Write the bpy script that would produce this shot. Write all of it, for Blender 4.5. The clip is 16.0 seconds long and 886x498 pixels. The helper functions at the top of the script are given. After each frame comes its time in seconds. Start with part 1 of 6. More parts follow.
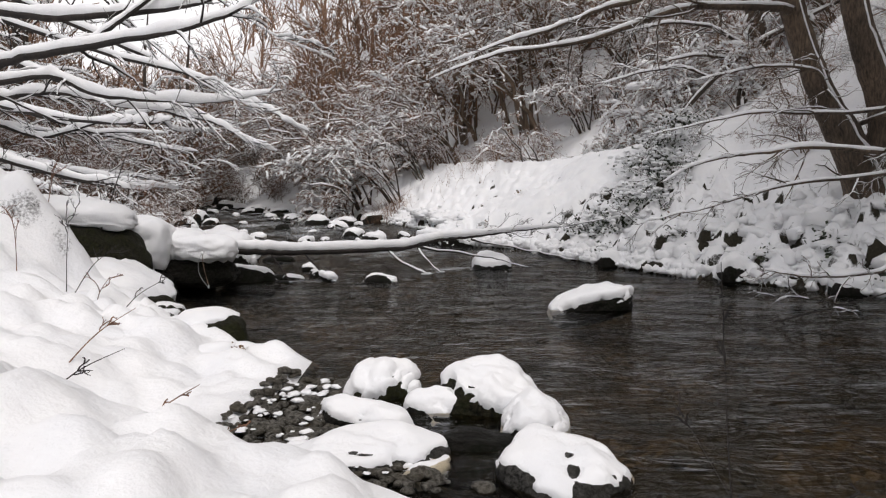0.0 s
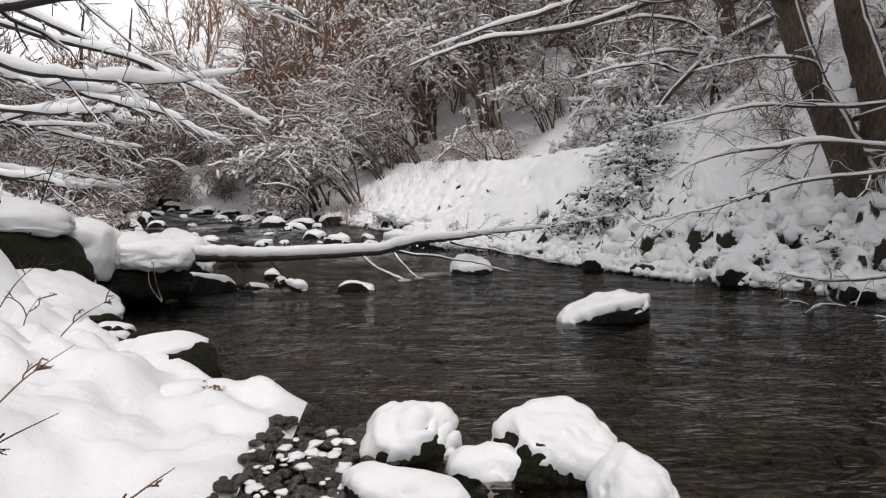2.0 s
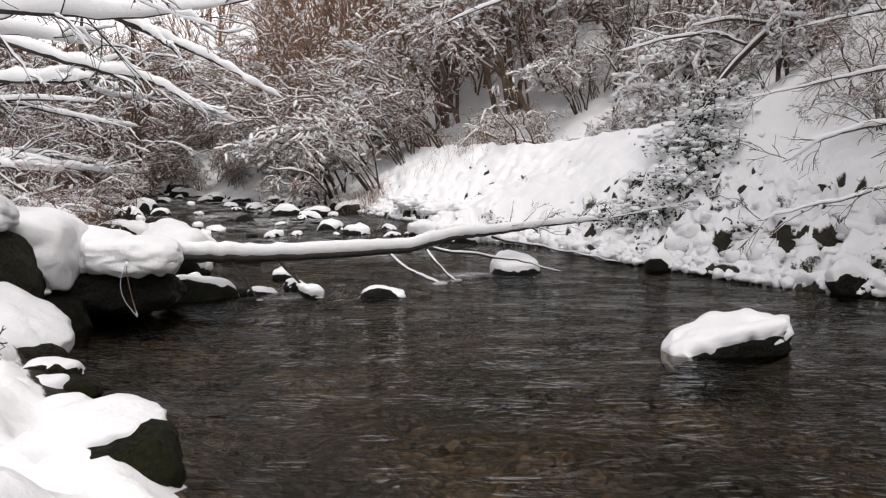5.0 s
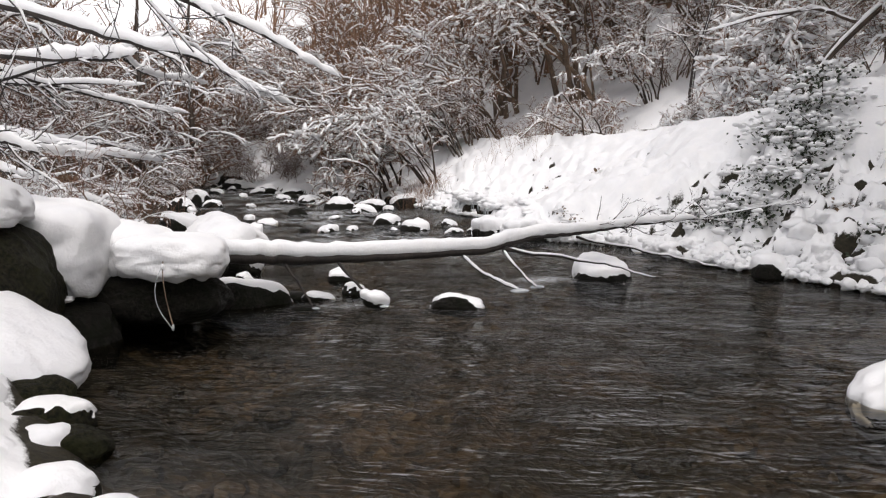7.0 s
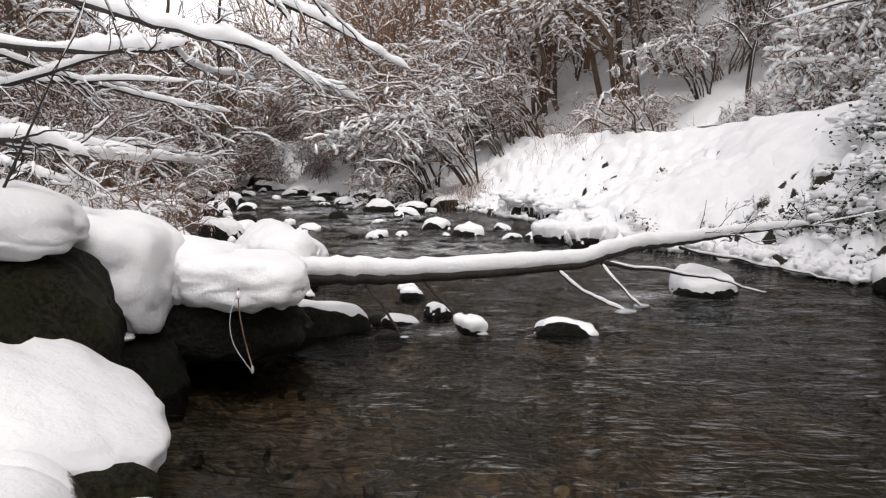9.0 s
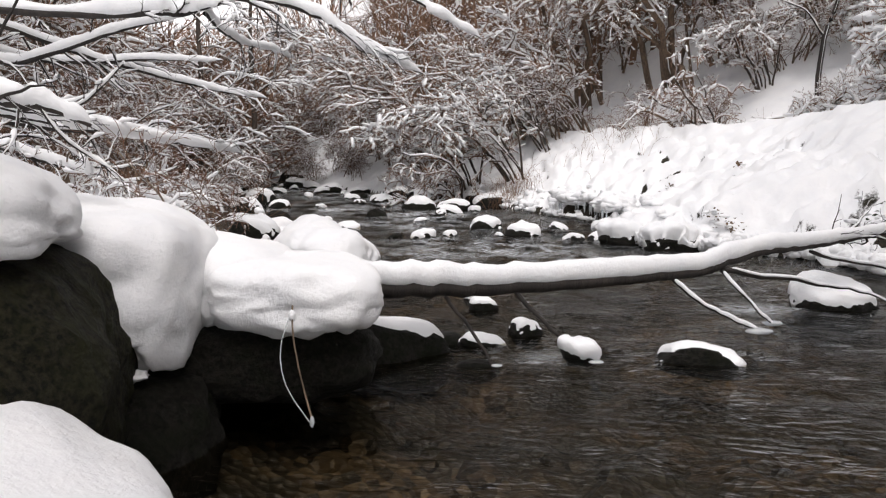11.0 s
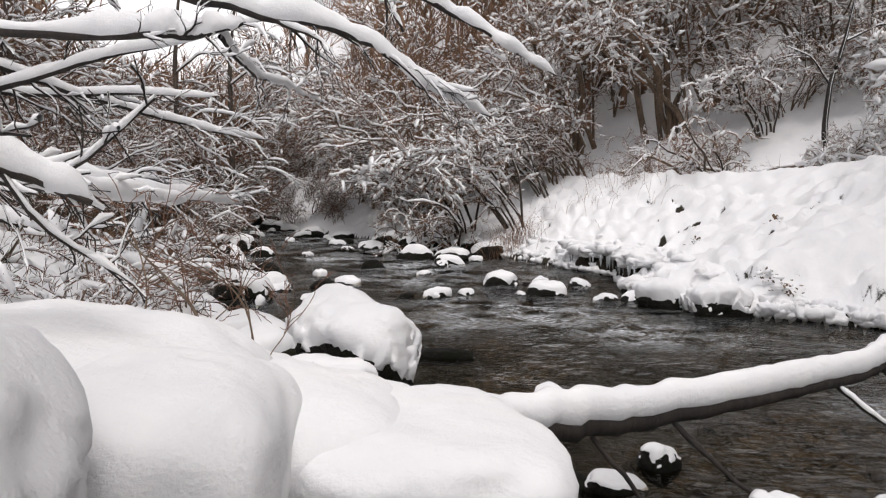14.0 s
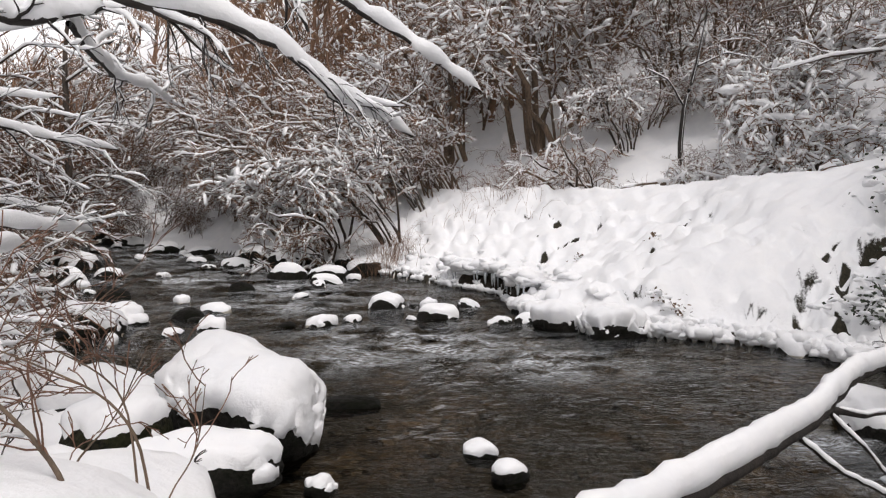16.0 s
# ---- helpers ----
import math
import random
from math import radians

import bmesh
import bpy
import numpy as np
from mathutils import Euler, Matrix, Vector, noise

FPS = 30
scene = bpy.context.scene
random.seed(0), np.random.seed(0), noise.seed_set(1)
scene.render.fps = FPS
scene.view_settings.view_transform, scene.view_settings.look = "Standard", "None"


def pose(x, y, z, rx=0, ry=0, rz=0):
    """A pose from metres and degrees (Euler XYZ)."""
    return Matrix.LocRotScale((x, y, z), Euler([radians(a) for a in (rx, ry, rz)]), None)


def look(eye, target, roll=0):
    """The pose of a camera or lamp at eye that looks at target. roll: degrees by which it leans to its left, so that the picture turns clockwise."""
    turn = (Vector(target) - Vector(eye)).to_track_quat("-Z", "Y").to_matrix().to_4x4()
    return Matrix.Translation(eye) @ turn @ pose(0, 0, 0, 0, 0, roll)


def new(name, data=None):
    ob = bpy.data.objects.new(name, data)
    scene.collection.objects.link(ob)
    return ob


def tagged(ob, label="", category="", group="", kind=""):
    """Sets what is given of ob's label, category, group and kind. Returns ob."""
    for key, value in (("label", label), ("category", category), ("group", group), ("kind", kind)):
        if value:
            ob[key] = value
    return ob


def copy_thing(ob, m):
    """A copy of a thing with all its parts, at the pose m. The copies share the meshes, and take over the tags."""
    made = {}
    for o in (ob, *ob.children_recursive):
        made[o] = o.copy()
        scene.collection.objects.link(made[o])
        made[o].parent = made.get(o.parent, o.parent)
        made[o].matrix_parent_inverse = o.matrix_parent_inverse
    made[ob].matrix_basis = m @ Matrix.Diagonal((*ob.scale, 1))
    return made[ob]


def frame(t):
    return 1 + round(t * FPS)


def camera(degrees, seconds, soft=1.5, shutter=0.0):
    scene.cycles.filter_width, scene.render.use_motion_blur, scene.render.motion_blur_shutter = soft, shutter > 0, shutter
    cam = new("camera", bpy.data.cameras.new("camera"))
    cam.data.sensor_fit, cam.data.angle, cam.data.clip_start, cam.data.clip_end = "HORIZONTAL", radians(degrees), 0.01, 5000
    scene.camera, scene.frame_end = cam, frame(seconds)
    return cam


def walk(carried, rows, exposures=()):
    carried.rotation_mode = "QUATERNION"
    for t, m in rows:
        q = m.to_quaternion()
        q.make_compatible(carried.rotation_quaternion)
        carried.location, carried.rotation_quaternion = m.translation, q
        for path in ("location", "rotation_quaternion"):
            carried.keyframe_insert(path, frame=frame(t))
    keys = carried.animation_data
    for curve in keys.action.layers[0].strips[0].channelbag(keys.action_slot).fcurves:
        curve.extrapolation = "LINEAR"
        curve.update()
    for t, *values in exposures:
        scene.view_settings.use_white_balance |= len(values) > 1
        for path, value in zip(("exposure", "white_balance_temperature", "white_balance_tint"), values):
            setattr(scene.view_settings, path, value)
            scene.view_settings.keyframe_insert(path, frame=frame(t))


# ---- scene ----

cam = camera(68.1, 16.0, 1.2)
PATH = [
    (0, (0.15, -0.091, 1.202), (0.119, 1.905, 1.074), 0.1),
    (0.5, (0.064, 0.151, 1.229), (0.011, 2.148, 1.131), 0.1),
    (1, (-0.014, 0.416, 1.206), (-0.093, 2.413, 1.122), -0.1),
    (1.5, (-0.098, 0.617, 1.265), (-0.12, 2.615, 1.179), 0.0),
    (2, (-0.337, 0.894, 1.19), (-0.216, 2.886, 1.065), -0.1),
    (2.5, (-0.573, 1.182, 1.224), (-0.369, 3.165, 1.065), -0.2),
    (3, (-0.654, 1.375, 1.333), (-0.424, 3.356, 1.175), -0.2),
    (3.5, (-0.645, 1.738, 1.213), (-0.451, 3.722, 1.059), -0.1),
    (4, (-0.613, 2.099, 1.218), (-0.462, 4.087, 1.066), -0.0),
    (6.5, (-0.785, 3.614, 1.185), (-0.818, 5.605, 0.999), 0.5),
    (7, (-0.969, 3.912, 1.191), (-1.035, 5.902, 1.008), 0.6),
    (7.5, (-1.177, 4.252, 1.174), (-1.248, 6.245, 1.028), 0.5),
    (8, (-1.345, 4.521, 1.258), (-1.386, 6.516, 1.118), 0.4),
    (8.5, (-1.58, 4.596, 1.259), (-1.648, 6.589, 1.112), 0.3),
    (9, (-1.76, 4.852, 1.252), (-1.884, 6.84, 1.066), 0.3),
    (11.5, (-2.413, 6.323, 1.142), (-2.663, 8.299, 0.957), 0.5),
    (12, (-2.455, 6.573, 1.167), (-2.773, 8.541, 1.008), 0.6),
    (12.5, (-2.614, 6.747, 1.187), (-2.947, 8.716, 1.069), 0.8),
    (13, (-2.931, 6.976, 1.197), (-3.234, 8.95, 1.086), 1.0),
    (13.5, (-3.207, 7.141, 1.284), (-3.453, 9.123, 1.182), 1.1),
    (14, (-3.317, 7.313, 1.389), (-3.414, 9.31, 1.32), 1.0),
    (14.5, (-3.413, 7.603, 1.476), (-3.339, 9.601, 1.423), 0.8),
    (15, (-3.463, 7.763, 1.573), (-3.299, 9.756, 1.536), 0.6),
    (15.5, (-3.554, 7.885, 1.634), (-3.31, 9.869, 1.6), 0.7),
    (16, (-3.729, 8.094, 1.585), (-3.404, 10.067, 1.546), 0.7),
]
walk(cam, [(t, look(eye, target, roll)) for t, eye, target, roll in PATH], [(0, 0.28, 6600, 13.5), (2.5, 0.24, 6600, 13.5), (4, 0.46, 6620, 14), (7, 0.60, 6620, 14), (12.5, 0.62, 6620, 14), (14, 0.42, 6620, 14), (16, 0.46, 6620, 14)])


# ---- light: an overcast winter sky ----
world = bpy.data.worlds.new("overcast_sky")
scene.world = world
world.use_nodes = True
wn, wl = world.node_tree.nodes, world.node_tree.links
sky = wn.new("ShaderNodeTexSky")
sky.sky_type, sky.sun_disc = "NISHITA", False
sky.sun_elevation, sky.sun_rotation = radians(64), radians(162)
grey = wn.new("ShaderNodeHueSaturation")
grey.inputs["Saturation"].default_value = 0.10
wl.new(sky.outputs[0], grey.inputs["Color"])
wl.new(grey.outputs[0], wn["Background"].inputs[0])
wn["Background"].inputs[1].default_value = 0.15
sun = new("sun", bpy.data.lights.new("sun", "SUN"))
sun.data.energy, sun.data.angle, sun.data.color = 1.3, radians(40), (1.0, 0.97, 0.93)
sun.rotation_euler = (radians(26), 0, radians(18))


# ---- materials ----
def material(name):
    m = bpy.data.materials.new(name)
    m.use_nodes = True
    return m, m.node_tree.nodes, m.node_tree.links, m.node_tree.nodes["Principled BSDF"]


def noise_node(n, l, scale, detail=4.0, rough=0.6, co=None, kind="Object"):
    t = n.new("ShaderNodeTexNoise")
    t.inputs["Scale"].default_value, t.inputs["Detail"].default_value, t.inputs["Roughness"].default_value = scale, detail, rough
    if co is None:
        co = n.new("ShaderNodeTexCoord").outputs[kind]
    l.new(co, t.inputs["Vector"])
    return t


def ramp_node(n, l, fac, stops):
    r = n.new("ShaderNodeValToRGB")
    while len(r.color_ramp.elements) < len(stops):
        r.color_ramp.elements.new(0.5)
    for e, (p, c) in zip(r.color_ramp.elements, stops):
        e.position, e.color = p, (*c, 1)
    l.new(fac, r.inputs[0])
    return r


def mix_node(n, l, fac, a, b):
    x = n.new("ShaderNodeMix")
    x.data_type = "RGBA"
    for k, v in ((0, fac), (6, a), (7, b)):
        if isinstance(v, (tuple, float, int)):
            x.inputs[k].default_value = (*v, 1) if isinstance(v, tuple) else v
        else:
            l.new(v, x.inputs[k])
    return x.outputs[2]


def bump_node(n, l, bsdf, height, strength, distance):
    b = n.new("ShaderNodeBump")
    b.inputs["Strength"].default_value, b.inputs["Distance"].default_value = strength, distance
    l.new(height, b.inputs["Height"])
    l.new(b.outputs[0], bsdf.inputs["Normal"])
    return b


def snow_material():
    m, n, l, b = material("snow")
    co = n.new("ShaderNodeNewGeometry").outputs["Position"]
    big = noise_node(n, l, 3.0, 5, 0.6, co)
    fine = noise_node(n, l, 42.0, 6, 0.75, co)
    c = ramp_node(n, l, big.outputs[0], [(0.3, (0.80, 0.81, 0.83)), (0.7, (0.87, 0.87, 0.87))])
    l.new(c.outputs[0], b.inputs["Base Color"])
    b.inputs["Roughness"].default_value = 0.75
    b.inputs["Specular IOR Level"].default_value = 0.25
    mid = noise_node(n, l, 13.0, 4, 0.6, co)
    add = n.new("ShaderNodeMath")
    add.operation = "MULTIPLY_ADD"
    add.inputs[1].default_value = 2.2
    l.new(mid.outputs[0], add.inputs[0])
    l.new(fine.outputs[0], add.inputs[2])
    bump_node(n, l, b, add.outputs[0], 0.42, 0.017)
    return m


def ground_material():
    """Snow that lies on what is flat enough; wet earth, roots and leaves where the bank is steep."""
    m, n, l, b = material("snowy_ground")
    geo = n.new("ShaderNodeNewGeometry")
    big = noise_node(n, l, 2.2, 6, 0.65, geo.outputs["Position"])
    fine = noise_node(n, l, 30.0, 6, 0.75, geo.outputs["Position"])
    soil = ramp_node(n, l, fine.outputs[0], [(0.3, (0.008, 0.007, 0.005)), (0.6, (0.035, 0.030, 0.018)), (0.8, (0.09, 0.066, 0.04))])
    snow = ramp_node(n, l, big.outputs[0], [(0.3, (0.80, 0.81, 0.83)), (0.7, (0.87, 0.87, 0.87))])
    sep = n.new("ShaderNodeSeparateXYZ")
    l.new(geo.outputs["Normal"], sep.inputs[0])
    steep = n.new("ShaderNodeMath")
    steep.operation = "MULTIPLY_ADD"
    steep.inputs[1].default_value = 0.35
    l.new(fine.outputs[0], steep.inputs[0])
    l.new(sep.outputs[2], steep.inputs[2])
    # bare mask: broken snow, plus shade painted as soil colour in hollows
    hole = n.new("ShaderNodeAttribute")
    hole.attribute_name = "bare"
    gap = n.new("ShaderNodeMath")
    gap.operation = "MULTIPLY_ADD"
    gap.inputs[1].default_value = -0.75
    l.new(hole.outputs["Fac"], gap.inputs[0])
    l.new(steep.outputs[0], gap.inputs[2])
    lies = ramp_node(n, l, gap.outputs[0], [(0.50, (0, 0, 0)), (0.60, (1, 1, 1))])
    l.new(mix_node(n, l, lies.outputs[0], soil.outputs[0], snow.outputs[0]), b.inputs["Base Color"])
    b.inputs["Roughness"].default_value = 0.8
    b.inputs["Specular IOR Level"].default_value = 0.25
    mid = noise_node(n, l, 13.0, 4, 0.6, geo.outputs["Position"])
    add = n.new("ShaderNodeMath")
    add.operation = "MULTIPLY_ADD"
    add.inputs[1].default_value = 2.2
    l.new(mid.outputs[0], add.inputs[0])
    l.new(fine.outputs[0], add.inputs[2])
    bump_node(n, l, b, add.outputs[0], 0.42, 0.017)
    return m


def stone_material(name, lo, hi, moss, wet=0.35):
    m, n, l, b = material(name)
    big = noise_node(n, l, 4.5, 6, 0.65)
    fine = noise_node(n, l, 38.0, 8, 0.7)
    c = ramp_node(n, l, fine.outputs[0], [(0.40, lo), (0.64, hi)])
    g = ramp_node(n, l, big.outputs[0], [(0.46, (0, 0, 0)), (0.66, (0.8, 0.8, 0.8))])
    l.new(mix_node(n, l, g.outputs[0], c.outputs[0], moss), b.inputs["Base Color"])
    r = ramp_node(n, l, big.outputs[0], [(0.3, (wet,) * 3), (0.7, (0.75,) * 3)])
    l.new(r.outputs[0], b.inputs["Roughness"])
    b.inputs["Specular IOR Level"].default_value = 0.14
    bump_node(n, l, b, fine.outputs[0], 1.0, 0.07)
    return m


def bark_material(name, lo, hi, scale, bump=0.02):
    m, n, l, b = material(name)
    co = n.new("ShaderNodeTexCoord")
    mp = n.new("ShaderNodeMapping")
    mp.inputs["Scale"].default_value = (1, 1, 0.22)
    l.new(co.outputs["Object"], mp.inputs[0])
    f = noise_node(n, l, scale, 8, 0.7, mp.outputs[0])
    w = noise_node(n, l, 1.3, 3, 0.5, co.outputs["Object"])
    c = ramp_node(n, l, f.outputs[0], [(0.3, lo), (0.7, hi)])
    tone = ramp_node(n, l, w.outputs[0], [(0.35, (0.65, 0.65, 0.65)), (0.65, (1.2, 1.15, 1.1))])
    mul = n.new("ShaderNodeMix")
    mul.data_type, mul.blend_type = "RGBA", "MULTIPLY"
    mul.inputs[0].default_value = 1.0
    l.new(c.outputs[0], mul.inputs[6])
    l.new(tone.outputs[0], mul.inputs[7])
    l.new(mul.outputs[2], b.inputs["Base Color"])
    b.inputs["Roughness"].default_value = 0.8
    bump_node(n, l, b, f.outputs[0], 0.8, bump)
    return m


def bed_material():
    m, n, l, b = material("stream_bed")
    geo = n.new("ShaderNodeNewGeometry")
    v = n.new("ShaderNodeTexVoronoi")
    v.inputs["Scale"].default_value = 15.0
    l.new(geo.outputs["Position"], v.inputs["Vector"])
    big = noise_node(n, l, 0.9, 4, 0.6, geo.outputs["Position"])
    fine = noise_node(n, l, 26.0, 6, 0.7, geo.outputs["Position"])
    sep = n.new("ShaderNodeSeparateColor")
    l.new(v.outputs["Color"], sep.inputs[0])
    c = ramp_node(n, l, sep.outputs[0], [(0.0, (0.010, 0.008, 0.005)), (0.6, (0.062, 0.046, 0.028)), (1.0, (0.13, 0.10, 0.064))])
    d = ramp_node(n, l, fine.outputs[0], [(0.25, (0.35, 0.33, 0.3)), (0.75, (1.25, 1.2, 1.1))])
    mul = n.new("ShaderNodeMix")
    mul.data_type, mul.blend_type = "RGBA", "MULTIPLY"
    mul.inputs[0].default_value = 1.0
    l.new(c.outputs[0], mul.inputs[6])
    l.new(d.outputs[0], mul.inputs[7])
    g = ramp_node(n, l, big.outputs[0], [(0.40, (0, 0, 0)), (0.56, (1, 1, 1))])
    l.new(mix_node(n, l, g.outputs[0], mul.outputs[2], (0.012, 0.011, 0.007)), b.inputs["Base Color"])
    b.inputs["Roughness"].default_value = 0.6
    bump_node(n, l, b, v.outputs["Distance"], 0.8, 0.05)
    return m


def water_material():
    """Clear brownish water: what lies below shows through, and the surface mirrors by Fresnel on streaky ripples."""
    m, n, l, b = material("stream_water")
    n.remove(b)
    geo = n.new("ShaderNodeNewGeometry")
    mp = n.new("ShaderNodeMapping")
    mp.inputs["Rotation"].default_value = (0, 0, radians(48))
    mp.inputs["Scale"].default_value = (1.1, 3.2, 1.0)
    l.new(geo.outputs["Position"], mp.inputs[0])
    streak = noise_node(n, l, 3.0, 2.6, 0.5, mp.outputs[0])
    streak.inputs["Distortion"].default_value = 1.6
    chop = noise_node(n, l, 1.3, 3, 0.5, geo.outputs["Position"])
    where = noise_node(n, l, 0.45, 3, 0.55, mp.outputs[0])
    wind = ramp_node(n, l, where.outputs[0], [(0.36, (0.22, 0.22, 0.22)), (0.62, (1, 1, 1))])
    rip = n.new("ShaderNodeMath")
    rip.operation = "MULTIPLY"
    l.new(streak.outputs[0], rip.inputs[0])
    l.new(wind.outputs[0], rip.inputs[1])
    hs = n.new("ShaderNodeMath")
    hs.operation = "MULTIPLY_ADD"
    hs.inputs[1].default_value = 0.9
    l.new(chop.outputs[0], hs.inputs[0])
    l.new(rip.outputs[0], hs.inputs[2])
    bp = n.new("ShaderNodeBump")
    bp.inputs["Strength"].default_value, bp.inputs["Distance"].default_value = 1.0, 0.046
    l.new(hs.outputs[0], bp.inputs["Height"])
    gl = n.new("ShaderNodeBsdfGlossy")
    gl.inputs["Roughness"].default_value = 0.03
    gl.inputs["Color"].default_value = (0.52, 0.53, 0.54, 1)
    l.new(bp.outputs[0], gl.inputs["Normal"])
    tr = n.new("ShaderNodeBsdfTransparent")
    tr.inputs["Color"].default_value = (0.80, 0.74, 0.62, 1)
    fr = n.new("ShaderNodeFresnel")
    fr.inputs["IOR"].default_value = 1.33
    l.new(bp.outputs[0], fr.inputs["Normal"])
    mx = n.new("ShaderNodeMixShader")
    l.new(fr.outputs[0], mx.inputs[0])
    l.new(tr.outputs[0], mx.inputs[1])
    l.new(gl.outputs[0], mx.inputs[2])
    foam = n.new("ShaderNodeBsdfDiffuse")
    foam.inputs["Color"].default_value = (0.75, 0.78, 0.8, 1)
    at = n.new("ShaderNodeAttribute")
    at.attribute_name = "foam"
    fn = noise_node(n, l, 8.0, 8, 0.8, mp.outputs[0])
    fm = n.new("ShaderNodeMath")
    fm.operation = "MULTIPLY"
    l.new(at.outputs["Fac"], fm.inputs[0])
    fr2 = ramp_node(n, l, fn.outputs[0], [(0.44, (0, 0, 0)), (0.62, (1, 1, 1))])
    l.new(fr2.outputs[0], fm.inputs[1])
    m2 = n.new("ShaderNodeMixShader")
    l.new(fm.outputs[0], m2.inputs[0])
    l.new(mx.outputs[0], m2.inputs[1])
    l.new(foam.outputs[0], m2.inputs[2])
    l.new(m2.outputs[0], n["Material Output"].inputs["Surface"])
    return m


def leaf_material(name, lo, hi):
    m, n, l, b = material(name)
    t = noise_node(n, l, 9.0, 4, 0.6)
    c = ramp_node(n, l, t.outputs[0], [(0.35, lo), (0.7, hi)])
    l.new(c.outputs[0], b.inputs["Base Color"])
    b.inputs["Roughness"].default_value = 0.55
    return m


def ice_material():
    m, n, l, b = material("ice")
    b.inputs["Base Color"].default_value = (0.8, 0.84, 0.86, 1)
    b.inputs["Roughness"].default_value = 0.12
    b.inputs["Transmission Weight"].default_value = 0.55
    b.inputs["IOR"].default_value = 1.31
    t = noise_node(n, l, 30.0, 4, 0.6)
    bump_node(n, l, b, t.outputs[0], 0.5, 0.01)
    return m


SNOW, GROUND, BED, WATER, ICE = snow_material(), ground_material(), bed_material(), water_material(), ice_material()
STONE = stone_material("dark_wet_stone", (0.004, 0.004, 0.003), (0.030, 0.027, 0.022), (0.008, 0.010, 0.004))
MOSSY = stone_material("mossy_stone", (0.005, 0.005, 0.003), (0.046, 0.042, 0.023), (0.026, 0.030, 0.008), 0.6)
GREY_STONE = stone_material("grey_stone", (0.02, 0.02, 0.019), (0.14, 0.135, 0.125), (0.045, 0.043, 0.034))
GRAVEL_STONE = stone_material("gravel_stone", (0.05, 0.046, 0.038), (0.30, 0.285, 0.25), (0.11, 0.095, 0.068))
HAZEL_BARK = bark_material("hazel_bark", (0.05, 0.034, 0.023), (0.25, 0.18, 0.125), 18.0, 0.01)
BARK = bark_material("bark", (0.014, 0.010, 0.008), (0.105, 0.078, 0.058), 16.0)
RIDGED_BARK = bark_material("ridged_bark", (0.012, 0.008, 0.006), (0.20, 0.145, 0.10), 26.0, 0.10)
DARK_BARK = bark_material("dark_wet_bark", (0.006, 0.005, 0.005), (0.04, 0.032, 0.027), 14.0)
TWIG = bark_material("twig_bark", (0.10, 0.052, 0.031), (0.36, 0.22, 0.14), 20.0, 0.004)
RED_TWIG = bark_material("reddish_twig_bark", (0.075, 0.034, 0.021), (0.26, 0.14, 0.088), 20.0, 0.004)
IVY = leaf_material("ivy_leaf", (0.012, 0.02, 0.009), (0.05, 0.065, 0.03))
EARTH = stone_material("wet_bank_earth", (0.006, 0.005, 0.004), (0.05, 0.036, 0.022), (0.02, 0.022, 0.010), 0.5)
DRY_LEAF = leaf_material("dry_leaf", (0.05, 0.03, 0.015), (0.20, 0.12, 0.06))


# ---- mesh helpers ----
def mesh_of(name, verts, faces, mat, smooth=True):
    """A mesh from arrays: verts (N, 3), faces (F, 3 or 4)."""
    me = bpy.data.meshes.new(name)
    faces = np.asarray(faces, np.int32)
    f, k = faces.shape
    me.vertices.add(len(verts))
    me.vertices.foreach_set("co", np.asarray(verts, np.float32).ravel())
    me.loops.add(f * k)
    me.loops.foreach_set("vertex_index", faces.ravel())
    me.polygons.add(f)
    me.polygons.foreach_set("loop_start", np.arange(0, f * k, k, dtype=np.int32))
    me.polygons.foreach_set("use_smooth", np.full(f, smooth))
    for one in mat if isinstance(mat, (list, tuple)) else [mat]:
        me.materials.append(one)
    me.update(calc_edges=True)
    return me


def part(name, me, parent, label=""):
    ob = new(name, me)
    ob.parent = parent
    return tagged(ob, label)


TABLE = np.random.RandomState(7).rand(64, 64, 64)


def vnoise(x, y, z=0.0, seed=0):
    """Smooth value noise, 0 to 1."""
    x, y, z = np.broadcast_arrays(np.asarray(x, float), np.asarray(y, float) + 17.3 * seed, np.asarray(z, float) + 5.7 * seed)
    xi, yi, zi = (np.floor(v).astype(int) for v in (x, y, z))
    fx, fy, fz = (v - np.floor(v) for v in (x, y, z))
    fx, fy, fz = (v * v * (3 - 2 * v) for v in (fx, fy, fz))
    out = 0
    for dx in (0, 1):
        for dy in (0, 1):
            for dz in (0, 1):
                w = (fx if dx else 1 - fx) * (fy if dy else 1 - fy) * (fz if dz else 1 - fz)
                out = out + w * TABLE[(xi + dx) % 64, (yi + dy) % 64, (zi + dz) % 64]
    return out


def smooth(a, b, v):
    u = np.clip((v - a) / (b - a), 0, 1)
    return u * u * (3 - 2 * u)


def unit(v):
    return v / np.maximum(np.linalg.norm(v, axis=-1, keepdims=True), 1e-9)


